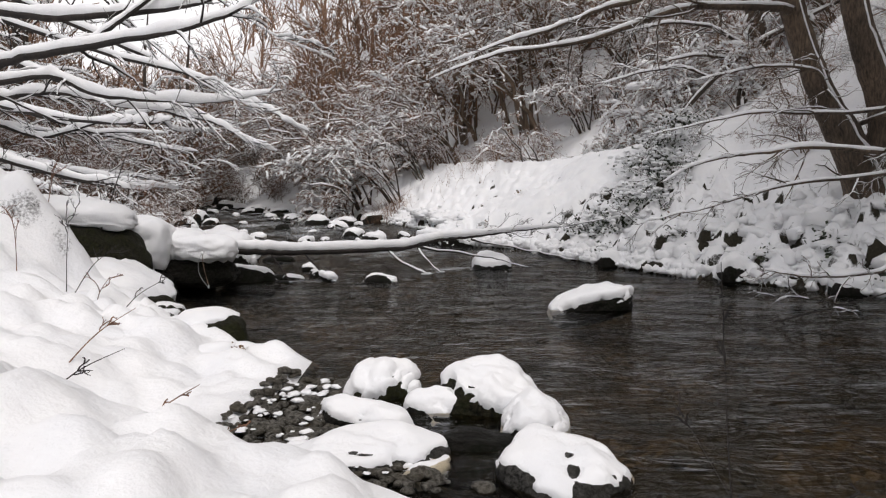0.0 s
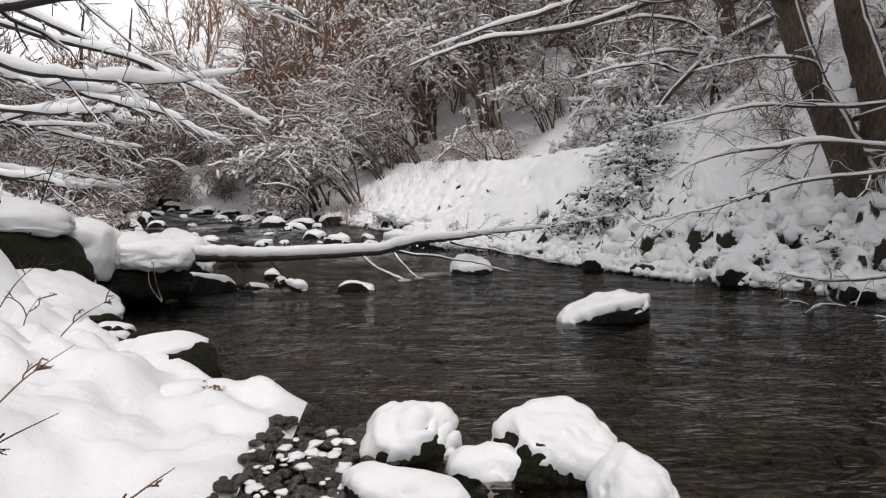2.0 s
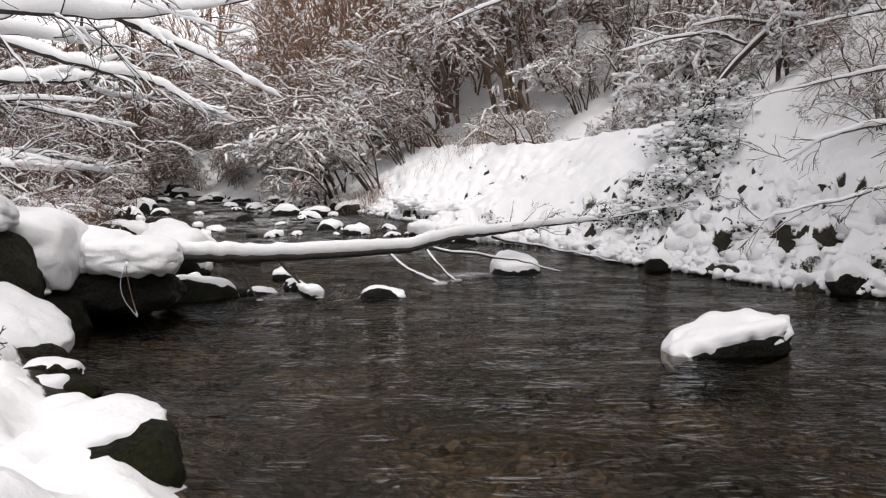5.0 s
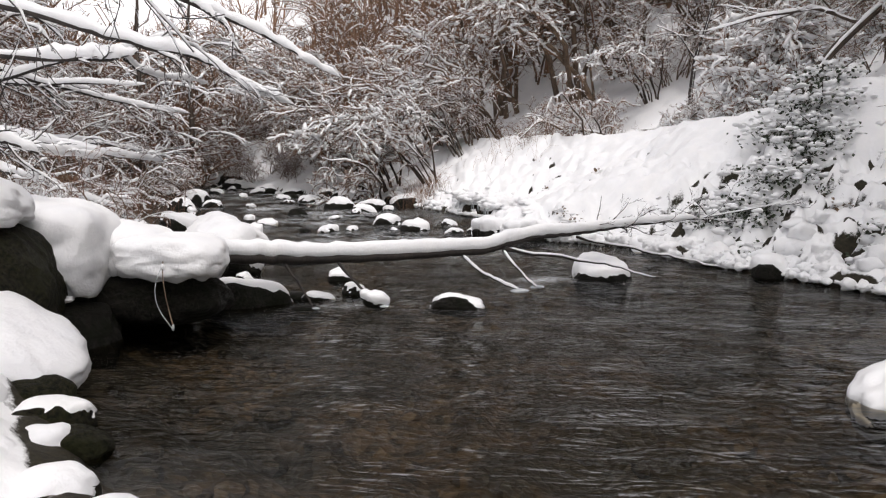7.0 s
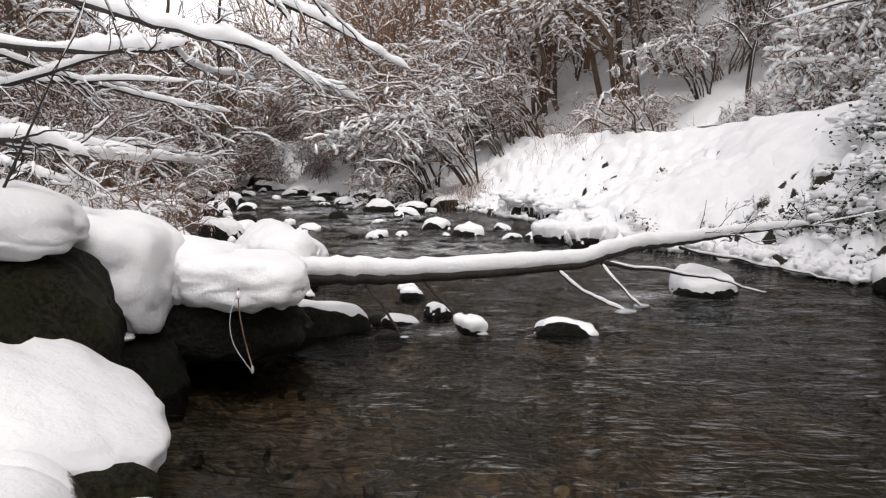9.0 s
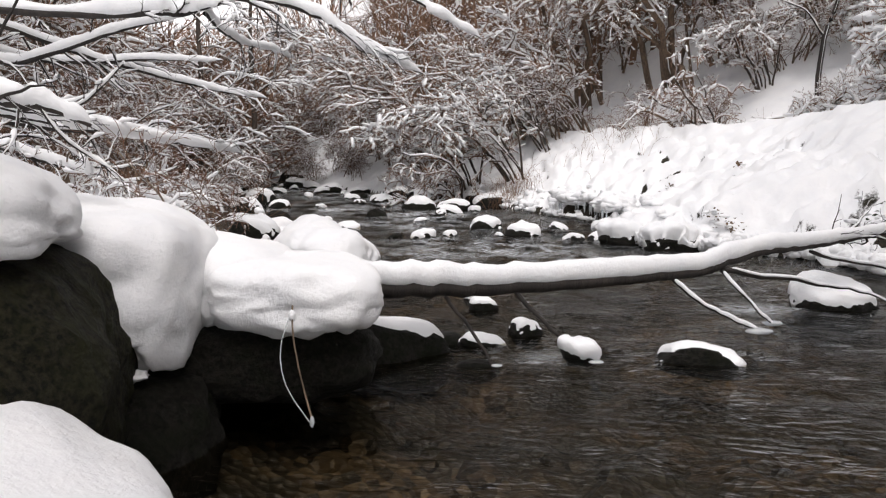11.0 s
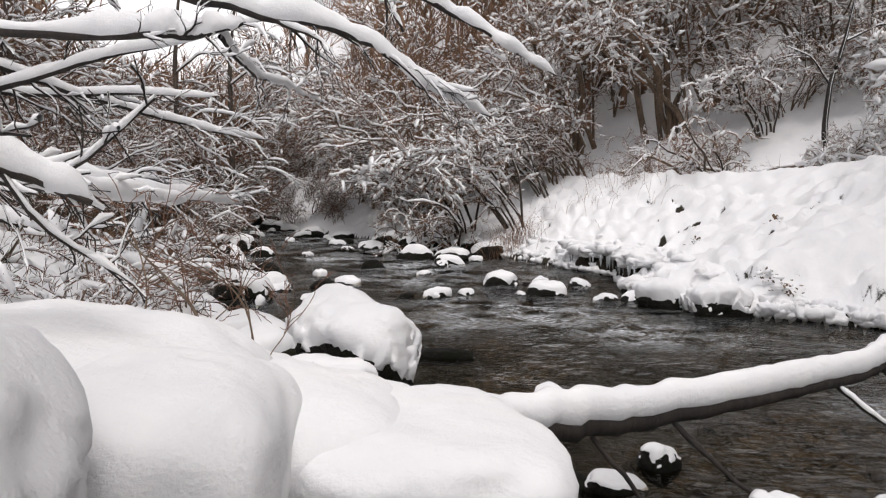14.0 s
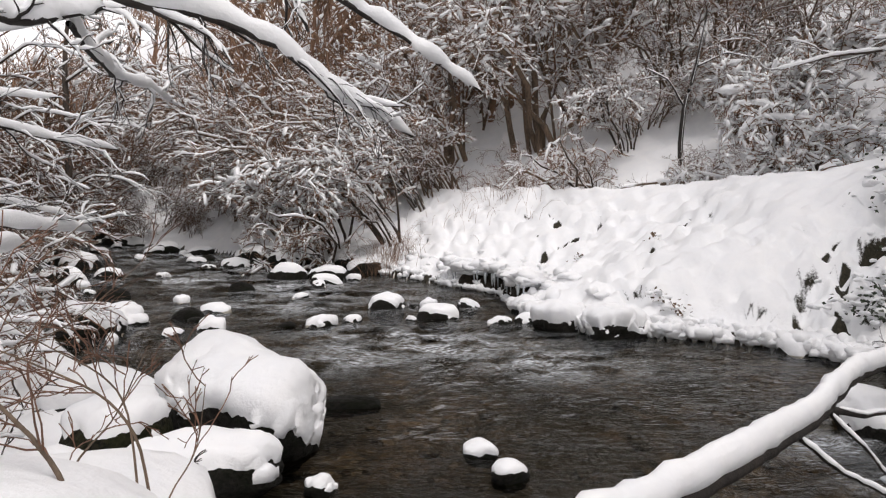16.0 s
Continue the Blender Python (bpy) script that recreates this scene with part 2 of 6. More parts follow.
# ---- the lie of the land ----
LY = [-60, 0, 1.5, 2.4, 2.7, 3.0, 3.4, 4.2, 4.8, 5.1, 5.4, 6.3, 6.8, 7.3, 7.8, 8.4, 9.0, 9.8, 10.8, 12.2, 13.6, 15, 17, 19, 22, 27, 33, 40, 60]
LX = [-2.0, 0.5, 0.45, 0.2, -0.3, -0.85, -0.95, -0.85, -0.8, -1.4, -1.55, -2.3, -2.7, -3.0, -3.5, -4.0, -4.1, -3.95, -3.95, -4.3, -5.0, -5.9, -7.1, -8.3, -10.2, -14.0, -18.5, -25, -48]
RY = [-60, 3, 7, 8.7, 9.7, 10.4, 11.4, 13.2, 14.2, 15.9, 16.4, 16.8, 17.4, 19.4, 21.0, 22.3, 25, 28, 32, 36, 41, 60]
RX = [22, 8.4, 6.8, 5.9, 5.2, 4.65, 4.0, 3.4, 2.7, 2.15, 1.4, 0.7, -0.5, -0.6, -0.4, -1.1, -2.6, -4.8, -8.3, -12.5, -19.5, -42]


def water_z(y):
    return 0.05 * np.maximum(np.minimum(y, 60) - 13.0, 0)


def left_of(x, y):
    return np.interp(y, LY, LX) - x


def right_of(x, y):
    return (x - np.interp(y, RY, RX)) * 0.8


def cells(x, y, size, seed):
    """The distance, in cells, to the nearest of scattered points."""
    x, y = np.asarray(x, float) / size, np.asarray(y, float) / size
    xi, yi = np.floor(x).astype(int), np.floor(y).astype(int)
    best = np.full(np.shape(x), 9.0)
    for dx in (-1, 0, 1):
        for dy in (-1, 0, 1):
            a, c = xi + dx, yi + dy
            px, py = a + TABLE[a % 64, c % 64, seed], c + TABLE[c % 64, a % 64, seed + 1]
            best = np.minimum(best, np.hypot(x - px, y - py))
    return best


def pillows(x, y):
    """How deep the creases are between the lumps of snow on the tussocks."""
    wx = x + 0.10 * (vnoise(x * 5, y * 5, 0, 21) - 0.5)
    wy = y + 0.10 * (vnoise(x * 5, y * 5, 0, 22) - 0.5)
    return cells(wx, wy, 0.42, 3), cells(wx, wy, 0.21, 8)


def terrain(x, y):
    dl, dr, w = left_of(x, y), right_of(x, y), water_z(y)
    inside = np.minimum(-dl, -dr)
    bed = w - 0.05 - 0.30 * smooth(0, 1.2, inside) - 0.10 * (vnoise(x * 1.1, y * 1.1, 0, 3) - 0.3) + 0.16 * (vnoise(x * 4.5, y * 4.5, 0, 4) - 0.5) * smooth(0.1, 0.8, inside)
    zl = w + np.interp(dl, [0, 0.16, 0.38, 0.9, 1.5, 2.2, 3.2, 5, 10, 25, 60, 400], [-0.05, 0.06, 0.14, 0.3, 0.45, 0.7, 0.95, 1.2, 1.7, 4.0, 22, 60])
    zr = w + np.interp(dr, [0, 0.14, 0.40, 0.9, 1.6, 2.3, 4, 5.4, 6.4, 7.6, 9, 12, 20, 40, 400], [-0.06, 0.20, 0.34, 0.60, 0.95, 1.3, 1.9, 2.5, 2.35, 3.4, 4.8, 7.2, 14, 30, 80])
    zt = w + np.interp(dr, [0, 0.10, 0.3, 0.9, 1.6, 2.3, 3.2, 3.9, 4.5, 5.4, 6.6, 8.6, 10.2, 13, 20, 40, 400], [-0.06, 0.14, 0.28, 0.6, 0.98, 1.4, 1.95, 2.32, 2.2, 1.9, 2.1, 3.4, 4.3, 6.8, 13, 29, 80])
    up = smooth(17, 20.5, y)
    zr = zr * (1 - up) + zt * up
    zr = zr + 0.28 * np.maximum(dr - 3, 0) * (1 - smooth(19, 24, y)) * (1 - smooth(8, 20, dr))
    # snow lumps, and softer drifts higher up
    lump = (vnoise(x * 1.3, y * 1.3, 0, 1) - 0.5) * 0.26 + (vnoise(x * 3.6, y * 3.6, 0, 2) - 0.5) * 0.20 + (vnoise(x * 8, y * 8, 0, 5) - 0.5) * 0.05
    lump = lump - 0.10 * smooth(0.80, 0.93, vnoise(x * 2.6, y * 2.6, 0, 14))
    big, small = pillows(x, y)
    zl = zl + (lump - 0.10 * smooth(0.2, 0.95, big) - 0.07 * smooth(0.25, 0.9, small)) * smooth(0.02, 0.6, dl)
    tuss = smooth(0.05, 0.5, dr) * (1 - smooth(2.2, 4.5, dr)) * (1 - 0.62 * smooth(15.5, 17.5, y))
    zr = zr + lump * 0.7 * smooth(0.05, 0.6, dr) + tuss * (0.10 - (0.34 + 0.16 * (1 - smooth(14, 16, y))) * smooth(0.15, 1.0, big) - 0.20 * smooth(0.15, 0.9, small) + 0.14 * (vnoise(x * 2.4, y * 2.4, 0, 6) - 0.5))
    zr = zr - 0.22 * smooth(0.62, 0.80, vnoise(x * 2.9, y * 2.9, 0, 41)) * smooth(0.4, 0.9, dr) * (1 - smooth(3.0, 3.8, dr))
    pits = smooth(0.52, 0.70, vnoise(x * 5.2, y * 5.2, 0, 45)) * smooth(0.38, 0.55, vnoise(x * 0.9, y * 0.9, 0, 46)) * smooth(0.25, 0.7, dr) * (1 - smooth(3.4, 4.2, dr)) * smooth(13.5, 15, y) * smooth(0.3, 1.8, x)
    zr = zr - 0.19 * pits + 0.09 * (vnoise(x * 4.2, y * 4.2, 0, 47) - 0.5) * smooth(0.3, 1, dr) * (1 - smooth(3.6, 4.6, dr))
    zl = zl + (0.07 * (vnoise(x * 5.5, y * 5.5, 0, 51) - 0.5) - 0.07 * smooth(0.66, 0.80, vnoise(x * 4.4, y * 4.4, 0, 52))) * smooth(0.1, 0.5, dl)
    zl = zl + 0.58 * np.exp(-(((x + 4.6) / 0.6) ** 2 + ((y - 6.85) / 0.35) ** 2))
    zl = zl + 0.32 * np.exp(-(((x + 4.15) / 0.5) ** 2 + ((y - 6.95) / 0.3) ** 2))
    zl = zl + 0.55 * np.exp(-(((x + 5.2) / 1.0) ** 2 + ((y - 6.9) / 0.75) ** 2)) + 0.12 * np.exp(-(((x + 2.1) / 0.5) ** 2 + ((y - 5.6) / 0.45) ** 2))
    zr = zr + 0.50 * np.exp(-(((x - 4.7) / 0.9) ** 2 + ((y - 16.3) / 0.7) ** 2))
    z = np.where(dl > 0, zl, np.where(dr > 0, zr, bed))
    # the valley closes ahead and rises behind
    z = z + 0.30 * np.maximum(y - 52, 0) * smooth(52, 70, y)
    return np.minimum(z, 90 + 0.05 * y)


def stretch(fine_lo, fine_hi, step, far_lo, far_hi, grow=1.13):
    mid = np.arange(fine_lo, fine_hi, step)
    out, s = [], step
    v = fine_hi
    while v < far_hi:
        out.append(v)
        s *= grow
        v += s
    low, s, v = [], step, fine_lo
    while v > far_lo:
        s *= grow
        v -= s
        low.append(v)
    return np.concatenate([low[::-1], mid, out])


def sheet(name, xs, ys, fn, mats, pick=None, keep=None):
    gx, gy = np.meshgrid(xs, ys)
    gz = fn(gx, gy)
    n, m = len(xs), len(ys)
    co = np.stack([gx, gy, gz], -1).reshape(-1, 3)
    i = (np.arange(m - 1)[:, None] * n + np.arange(n - 1)).ravel()
    faces = np.stack([i, i + 1, i + n + 1, i + n], 1)
    mid = co[faces].mean(1)
    if keep is not None:
        ok = keep(mid)
        faces, mid = faces[ok], mid[ok]
        used, faces = np.unique(faces, return_inverse=True)
        co, faces = co[used], faces.reshape(-1, 4)
    me = mesh_of(name, co, faces, mats)
    if pick is not None:
        me.polygons.foreach_set("material_index", pick(mid).astype(np.int32))
    return new(name, me), co


def cover(x, y, z):
    """0 snow, 1 stream bed."""
    dr, dl = right_of(x, y), left_of(x, y)
    bed = (z < water_z(y) + 0.015) & (dl < 0.2) & (dr < 0.05)
    return np.where(bed, 1, 0)


def bare(x, y):
    """How far the snow is broken between the tussocks of the far bank and along its foot; also shade painted into its
    pits.
    """
    dr = right_of(x, y)
    big, small = pillows(x, y)
    patch = vnoise(x * 1.1, y * 1.1, 0, 15)
    pits = smooth(0.64, 0.98, big + 0.35 * small + 0.26 * smooth(0.4, 0.8, patch) - 0.12 * dr) * (1 - smooth(2.0, 2.9, dr))
    # in the terrace pits soil colour stands in for missing shade
    few = 0.75 * smooth(0.3, 1.8, x) * smooth(0.78, 0.88, vnoise(x * 2.9, y * 2.9, 0, 41)) * smooth(0.3, 0.8, dr) * (1 - smooth(3.2, 4, dr))
    few = np.maximum(few, smooth(0.66, 0.74, vnoise(x * 5.2, y * 5.2, 0, 45)) * smooth(0.3, 1.8, x) * smooth(0.42, 0.55, vnoise(x * 0.9, y * 0.9, 0, 46)) * smooth(0.25, 0.7, dr) * (1 - smooth(2.6, 3.4, dr)))
    foot = (1 - smooth(0.04, 0.20, dr)) * smooth(0.56, 0.70, vnoise(x * 2.6, y * 2.6, 0, 33))
    dl = left_of(x, y)
    near = (1 - smooth(0.04, 0.16, dl)) * smooth(0.48, 0.68, vnoise(x * 3.1, y * 3.1, 0, 34))
    near = np.maximum(near, (1 - smooth(0.25, 0.5, dl)) * smooth(5.7, 6.0, y) * (1 - smooth(7.7, 8.2, y)))
    left = np.where(dl > -0.3, near, 0)
    return np.where((dr > 0) & (y < 27), np.maximum(np.maximum(pits * (1 - 0.85 * smooth(13.6, 15.0, y)), few), foot), left)


XS = stretch(-7.5, 8.5, 0.075, -400, 400)
XS = np.concatenate([XS[XS < -4.6], np.arange(-4.6, 0.9, 0.055), XS[XS > 0.9]])
YS = np.concatenate([stretch(0.3, 22, 0.075, -120, 22), stretch(22, 40, 0.16, 22, 500)])
YS = np.concatenate([YS[YS < 1.0], np.arange(1.0, 7.2, 0.05), YS[YS > 7.2]])
ground, gco = sheet("ground", XS, YS, terrain, [GROUND, BED],
                  lambda c: cover(c[:, 0], c[:, 1], c[:, 2]))
hole = ground.data.attributes.new("bare", "FLOAT", "POINT")
hole.data.foreach_set("value", bare(gco[:, 0], gco[:, 1]).astype(np.float32))
tagged(ground, "snow-covered stream banks and wooded valley slopes", "ground", kind="structure")

RIFFLES = [(-3.3, 17.3, 0.7, 1.0), (-1.3, 15.6, 0.7, 1.0), (-4.2, 21.2, 1.0, 0.9), (-7.1, 23.4, 1.2, 0.9), (-2.6, 16.6, 1.3, 0.9), (-1.2, 15.2, 0.9, 0.6), (-3.6, 15.7, 0.8, 0.5), (-4.6, 19.8, 1.6, 0.6), (-5.2, 22.6, 1.8, 0.7), (-6.3, 25.5, 2.2, 0.7), (-3.2, 21.2, 1.2, 0.5), (-8.5, 29.5, 3, 0.7), (0.1, 12.6, 0.5, 0.7), (-0.1, 11.8, 0.35, 0.6), (-1.5, 10.5, 0.35, 0.45), (-2.1, 10.5, 0.3, 0.4), (-11.5, 33, 3, 0.7)]


def riffle(x, y):
    out = 0.0
    for cx, cy, r, a in RIFFLES:
        out = np.maximum(out, a * np.exp(-(((x - cx) / r) ** 2 + ((y - cy) / (0.6 * r)) ** 2)))
    return out


def surface(x, y):
    q = riffle(x, y)
    u, v = 0.86 * x - 0.5 * y, 0.5 * x + 0.86 * y
    calm = 0.018 * (vnoise(u * 2.2, v * 4.5, 0, 8) - 0.5)
    return water_z(y) + calm + (0.11 * (vnoise(u * 3, v * 5, 0, 9) - 0.5) + 0.06 * (vnoise(u * 8, v * 11, 0, 10) - 0.5)) * (q + 0.34 * smooth(12.5, 15, y))


water, wco = sheet("water", np.arange(-30, 12, 0.11), np.arange(-6, 46, 0.11), surface, [WATER], None,
                   lambda c: (left_of(c[:, 0], c[:, 1]) < 0.5) & (right_of(c[:, 0], c[:, 1]) < 0.35))
foam = water.data.attributes.new("foam", "FLOAT", "POINT")
foam.data.foreach_set("value", np.clip((riffle(wco[:, 0], wco[:, 1]) * 1.2 + 0.08 * smooth(13.5, 16, wco[:, 1])) * smooth(0.36, 0.60, vnoise(wco[:, 0] * 2.5, wco[:, 1] * 4, 0, 12)), 0, 1).astype(np.float32))
tagged(water, "clear dark stream water with ripples and riffles", "water", kind="structure")


# ---- stones ----
def ball(level):
    bm = bmesh.new()
    bmesh.ops.create_icosphere(bm, subdivisions=level, radius=1)
    bm.verts.ensure_lookup_table()
    v = np.array([p.co[:] for p in bm.verts])
    f = np.array([[q.index for q in p.verts] for p in bm.faces])
    bm.free()
    return unit(v), f


BALLS = {k: ball(k) for k in (1, 2, 3, 4, 5)}


def normals(v, f):
    n = np.cross(v[f[:, 1]] - v[f[:, 0]], v[f[:, 2]] - v[f[:, 0]])
    out = np.zeros_like(v)
    for k in range(3):
        np.add.at(out, f[:, k], n)
    return unit(out)


def stone_shape(seed, size, box=0.35, level=4, sharp=9.0):
    """A worn, faceted stone: the round meeting of random planes, with a box of six in it."""
    rng = np.random.RandomState(seed)
    d, f = BALLS[level]
    planes = unit(rng.normal(size=(11, 3)))
    h = rng.uniform(0.80, 1.08, 11) + max(box - 0.7, 0) * 0.9
    s = (np.maximum(d @ planes.T, 0) / h) ** sharp
    cube = (np.abs(d) / (1.0 - 0.25 * box)) ** sharp
    r = (s.sum(1) + box * cube.sum(1) + 0.35) ** (-1 / sharp)
    r = r * (1 + 0.18 * (vnoise(d[:, 0] * 2.2 + 9, d[:, 1] * 2.2 + 9, d[:, 2] * 2.2 + 9, seed % 13) - 0.5) + 0.04 * (vnoise(d[:, 0] * 15 + 9, d[:, 1] * 15 + 9, d[:, 2] * 15 + 9, seed % 7) - 0.5) + 0.09 * (vnoise(d[:, 0] * 6 + 9, d[:, 1] * 6 + 9, d[:, 2] * 6 + 9, seed % 11) - 0.5))
    return d * r[:, None] * np.asarray(size), f


def settle(v, f, amount=1.0):
    """The small lumps and dents of lying snow."""
    n = normals(v, f)
    q = v + 40
    h = 0.040 * (vnoise(q[:, 0] * 5, q[:, 1] * 5, q[:, 2] * 5, 2) - 0.5) + 0.022 * (vnoise(q[:, 0] * 13, q[:, 1] * 13, q[:, 2] * 13, 3) - 0.5)
    return v + n * (amount * h)[:, None]


def snow_cap(v, f, thick, seed, edge=0.30, droop=0.0, rag=0.75, lean=(0.0, 0.2)):
    """Snow that lies on the upward faces of a stone, thick with a rounded, uneven rim."""
    n, s = normals(v, f), v * (1.5 / np.abs(v).max())
    w = rag * (vnoise(s[:, 0] * 2 + 30, s[:, 1] * 2 + 30, s[:, 2] * 2 + 30, seed % 9) - 0.5) + 0.45 * rag * (vnoise(s[:, 0] * 5 + 30, s[:, 1] * 5 + 30, s[:, 2] * 5 + 30, seed % 7) - 0.5) + 0.16 * rag * (vnoise(s[:, 0] * 12 + 30, s[:, 1] * 12 + 30, s[:, 2] * 12 + 30, seed % 5) - 0.5)
    lie = (n[:, 2] + lean[0] * n[:, 0] + lean[1] * n[:, 1] + 0.9 * w + droop - edge) / 0.30
    off = np.where(lie > 0, thick * np.sqrt(np.clip(lie, 0, 1)) * (0.85 + 0.9 * w), 0.12 * np.abs(v).max() * np.clip(lie, -0.6, 0))
    out = v + np.array([0, 0, 0.8]) * np.maximum(off, 0)[:, None] + n * np.where(off > 0, 1, 1)[:, None] * np.array([0.36, 0.36, 0.25]) * np.maximum(off, 0)[:, None] + n * np.minimum(off, 0)[:, None]
    # snow settles smooth
    nb = np.zeros_like(out)
    cnt = np.zeros(len(out))
    for a, b in ((0, 1), (1, 2), (2, 0)):
        np.add.at(nb, f[:, a], out[f[:, b]])
        np.add.at(cnt, f[:, a], 1)
    return np.where(lie[:, None] > 0.25, 0.5 * out + 0.5 * nb / cnt[:, None], out)


def boulder(x, y, z, size, turn=0.0, snow=0.1, seed=1, mat=None, label="dark wet boulder with a cap of fresh snow", level=4, tilt=(0, 0), box=0.35, edge=0.30, droop=0.0, name="boulder", group="stream boulders", lean=(0.0, 0.2), rag=0.62):
    top = new(name)
    top.matrix_basis = pose(x, y, z)
    v, f = stone_shape(seed, size, box, level)
    r = np.array(Euler((radians(tilt[0]), radians(tilt[1]), radians(turn))).to_matrix())
    v = v @ r.T
    part("stone", mesh_of("stone", v, f, mat or STONE), top)
    if snow:
        part("snow_cap", mesh_of("snow_cap", settle(snow_cap(v, f, snow, seed, edge, droop, rag, lean), f, min(1.1, snow * 14)), f, SNOW), top, "thick soft cap of snow")
    return tagged(top, label, "boulder", group)


def pillow(top, at, size, turn, seed, tilt=(0, 0), power=2.6, under=0.4, level=5, bulge=0.10):
    """A soft block of settled snow with a lumpy rim, laid on a stone."""
    d, f = BALLS[level]
    r = (np.abs(d[:, 0]) ** power + np.abs(d[:, 1]) ** power + np.abs(d[:, 2]) ** power) ** (-1 / power)
    q = d * 1.0 + 20
    n = vnoise(q[:, 0] * 2.3, q[:, 1] * 2.3, q[:, 2] * 2.3, seed % 9) - 0.5
    m = vnoise(q[:, 0] * 6, q[:, 1] * 6, q[:, 2] * 6, seed % 7) - 0.5
    k = vnoise(q[:, 0] * 14, q[:, 1] * 14, q[:, 2] * 14, seed % 5) - 0.5
    rim = 1 - smooth(0.0, 0.55, d[:, 2])
    r = r * (1 + bulge * 1.9 * n + bulge * 0.7 * m + 0.4 * bulge * rim * k)
    v = d * r[:, None]
    v[:, 2] = np.where(v[:, 2] < 0, v[:, 2] * under * (1 + 0.5 * n + 0.5 * m), v[:, 2])
    v = v * np.asarray(size)
    rot = np.array(Euler((radians(tilt[0]), radians(tilt[1]), radians(turn))).to_matrix())
    base = np.array(top.matrix_basis.translation)
    v = settle(v @ rot.T + np.asarray(at), f, 0.7) - base
    return part("snow_pillow", mesh_of("snow_pillow", v, f, SNOW), top, "deep soft pillow of snow")


# the pile of boulders on the near bank, under and beside the fallen log
top = boulder(-4.60, 7.84, 0.36, (1.12, 0.95, 0.82), 20, 0.0, 21, MOSSY, "large olive-brown boulder under a deep pillow of snow", 5, (0, 3), 0.75)
pillow(top, (-4.62, 7.93, 1.04), (0.80, 0.68, 0.29), 18, 3, (0, 3), 2.7, 0.38, 5, 0.07)
top = boulder(-4.10, 8.95, 0.12, (0.42, 0.52, 0.42), 20, 0.0, 22, STONE, "dark boulder wedged between stones, snow hanging down it", 5, (-10, 6), 0.6)
pillow(top, (-4.12, 8.98, 0.70), (0.33, 0.48, 0.32), 12, 4, (-4, 3), 4.2, 1.0, 5, 0.05)
pillow(top, (-4.58, 9.42, 0.76), (0.60, 0.62, 0.33), 12, 9, (0, 6), 2.8, 0.9, 5, 0.06)
top = boulder(-3.62, 9.53, 0.25, (0.64, 0.56, 0.27), 24, 0.0, 23, STONE, "overhanging dark stone slab under thick snow", 5, (4, 2), 0.6)
pillow(top, (-3.49, 9.47, 0.60), (0.45, 0.50, 0.19), 16, 5, (0, 2), 3.6, 1.0, 5, 0.045)
pillow(top, (-3.86, 9.50, 0.66), (0.34, 0.46, 0.21), 10, 11, (0, 8), 3.0, 1.0, 5, 0.05)
pillow(top, (-3.95, 9.85, 0.55), (0.50, 0.42, 0.22), 30, 7, (0, 0), 2.4, 0.6, 5, 0.09)
boulder(-4.02, 9.78, 0.06, (0.60, 0.58, 0.42), 30, 0.0, 24, STONE, "dark stone that carries the overhanging slab")
boulder(-4.05, 8.65, 0.02, (0.42, 0.45, 0.34), 70, 0.0, 35, STONE, "bare dark stone in the shade under the slab")
boulder(-4.62, 10.45, 0.28, (0.7, 0.55, 0.30), 60, 0.20, 25, STONE, "rounded stone buried in deep snow", 4)
top = boulder(-3.82, 7.36, 0.10, (0.72, 0.44, 0.42), -8, 0.0, 26, STONE, "low dark boulder with snow sliding off", 5, (-6, 8), 0.6)
pillow(top, (-3.74, 7.42, 0.36), (0.70, 0.42, 0.22), -8, 6, (0, 20), 2.5, 0.8, 5, 0.10)
boulder(-3.42, 6.72, 0.02, (0.40, 0.32, 0.22), 20, 0.11, 27, STONE, "low dark bank stone under snow", 4, (0, 0), 0.4, 0.25, 0.1)
boulder(-2.82, 6.62, -0.02, (0.15, 0.13, 0.12), 50, 0.05, 28, STONE, "small dark bank stone under snow")
top = boulder(-1.86, 5.36, 0.08, (0.29, 0.24, 0.22), 25, 0.0, 29, MOSSY, "mossy bank stone with one bare green face", 4, (0, -16), 0.3)
pillow(top, (-1.98, 5.46, 0.19), (0.28, 0.26, 0.13), 25, 8, (0, -6), 2.3, 0.7, 4, 0.12)
boulder(-1.62, 4.72, 0.06, (0.16, 0.12, 0.10), 30, 0.05, 36, EARTH, "dark stump of root poking out of the snow", 3)
boulder(-4.44, 13.25, 0.20, (0.66, 0.54, 0.42), -18, 0.18, 31, STONE, "big rounded boulder with a dome of snow", 5, (4, 8), 0.35, 0.0, 0.1, rag=0.45)
boulder(-4.50, 12.28, 0.10, (0.52, 0.28, 0.17), -6, 0.13, 32, STONE, "flat stone beside the boulder, evenly covered in snow", 4, (0, 0), 0.7, 0.32)
boulder(-5.15, 12.75, 0.18, (0.36, 0.3, 0.24), 40, 0.12, 33, MOSSY, "bank stone under snow with a bare mossy side", 4, (0, 0), 0.5, 0.45)
boulder(-5.55, 13.55, 0.15, (0.5, 0.4, 0.26), 10, 0.14, 34, STONE, "bank stone buried in lumpy snow")
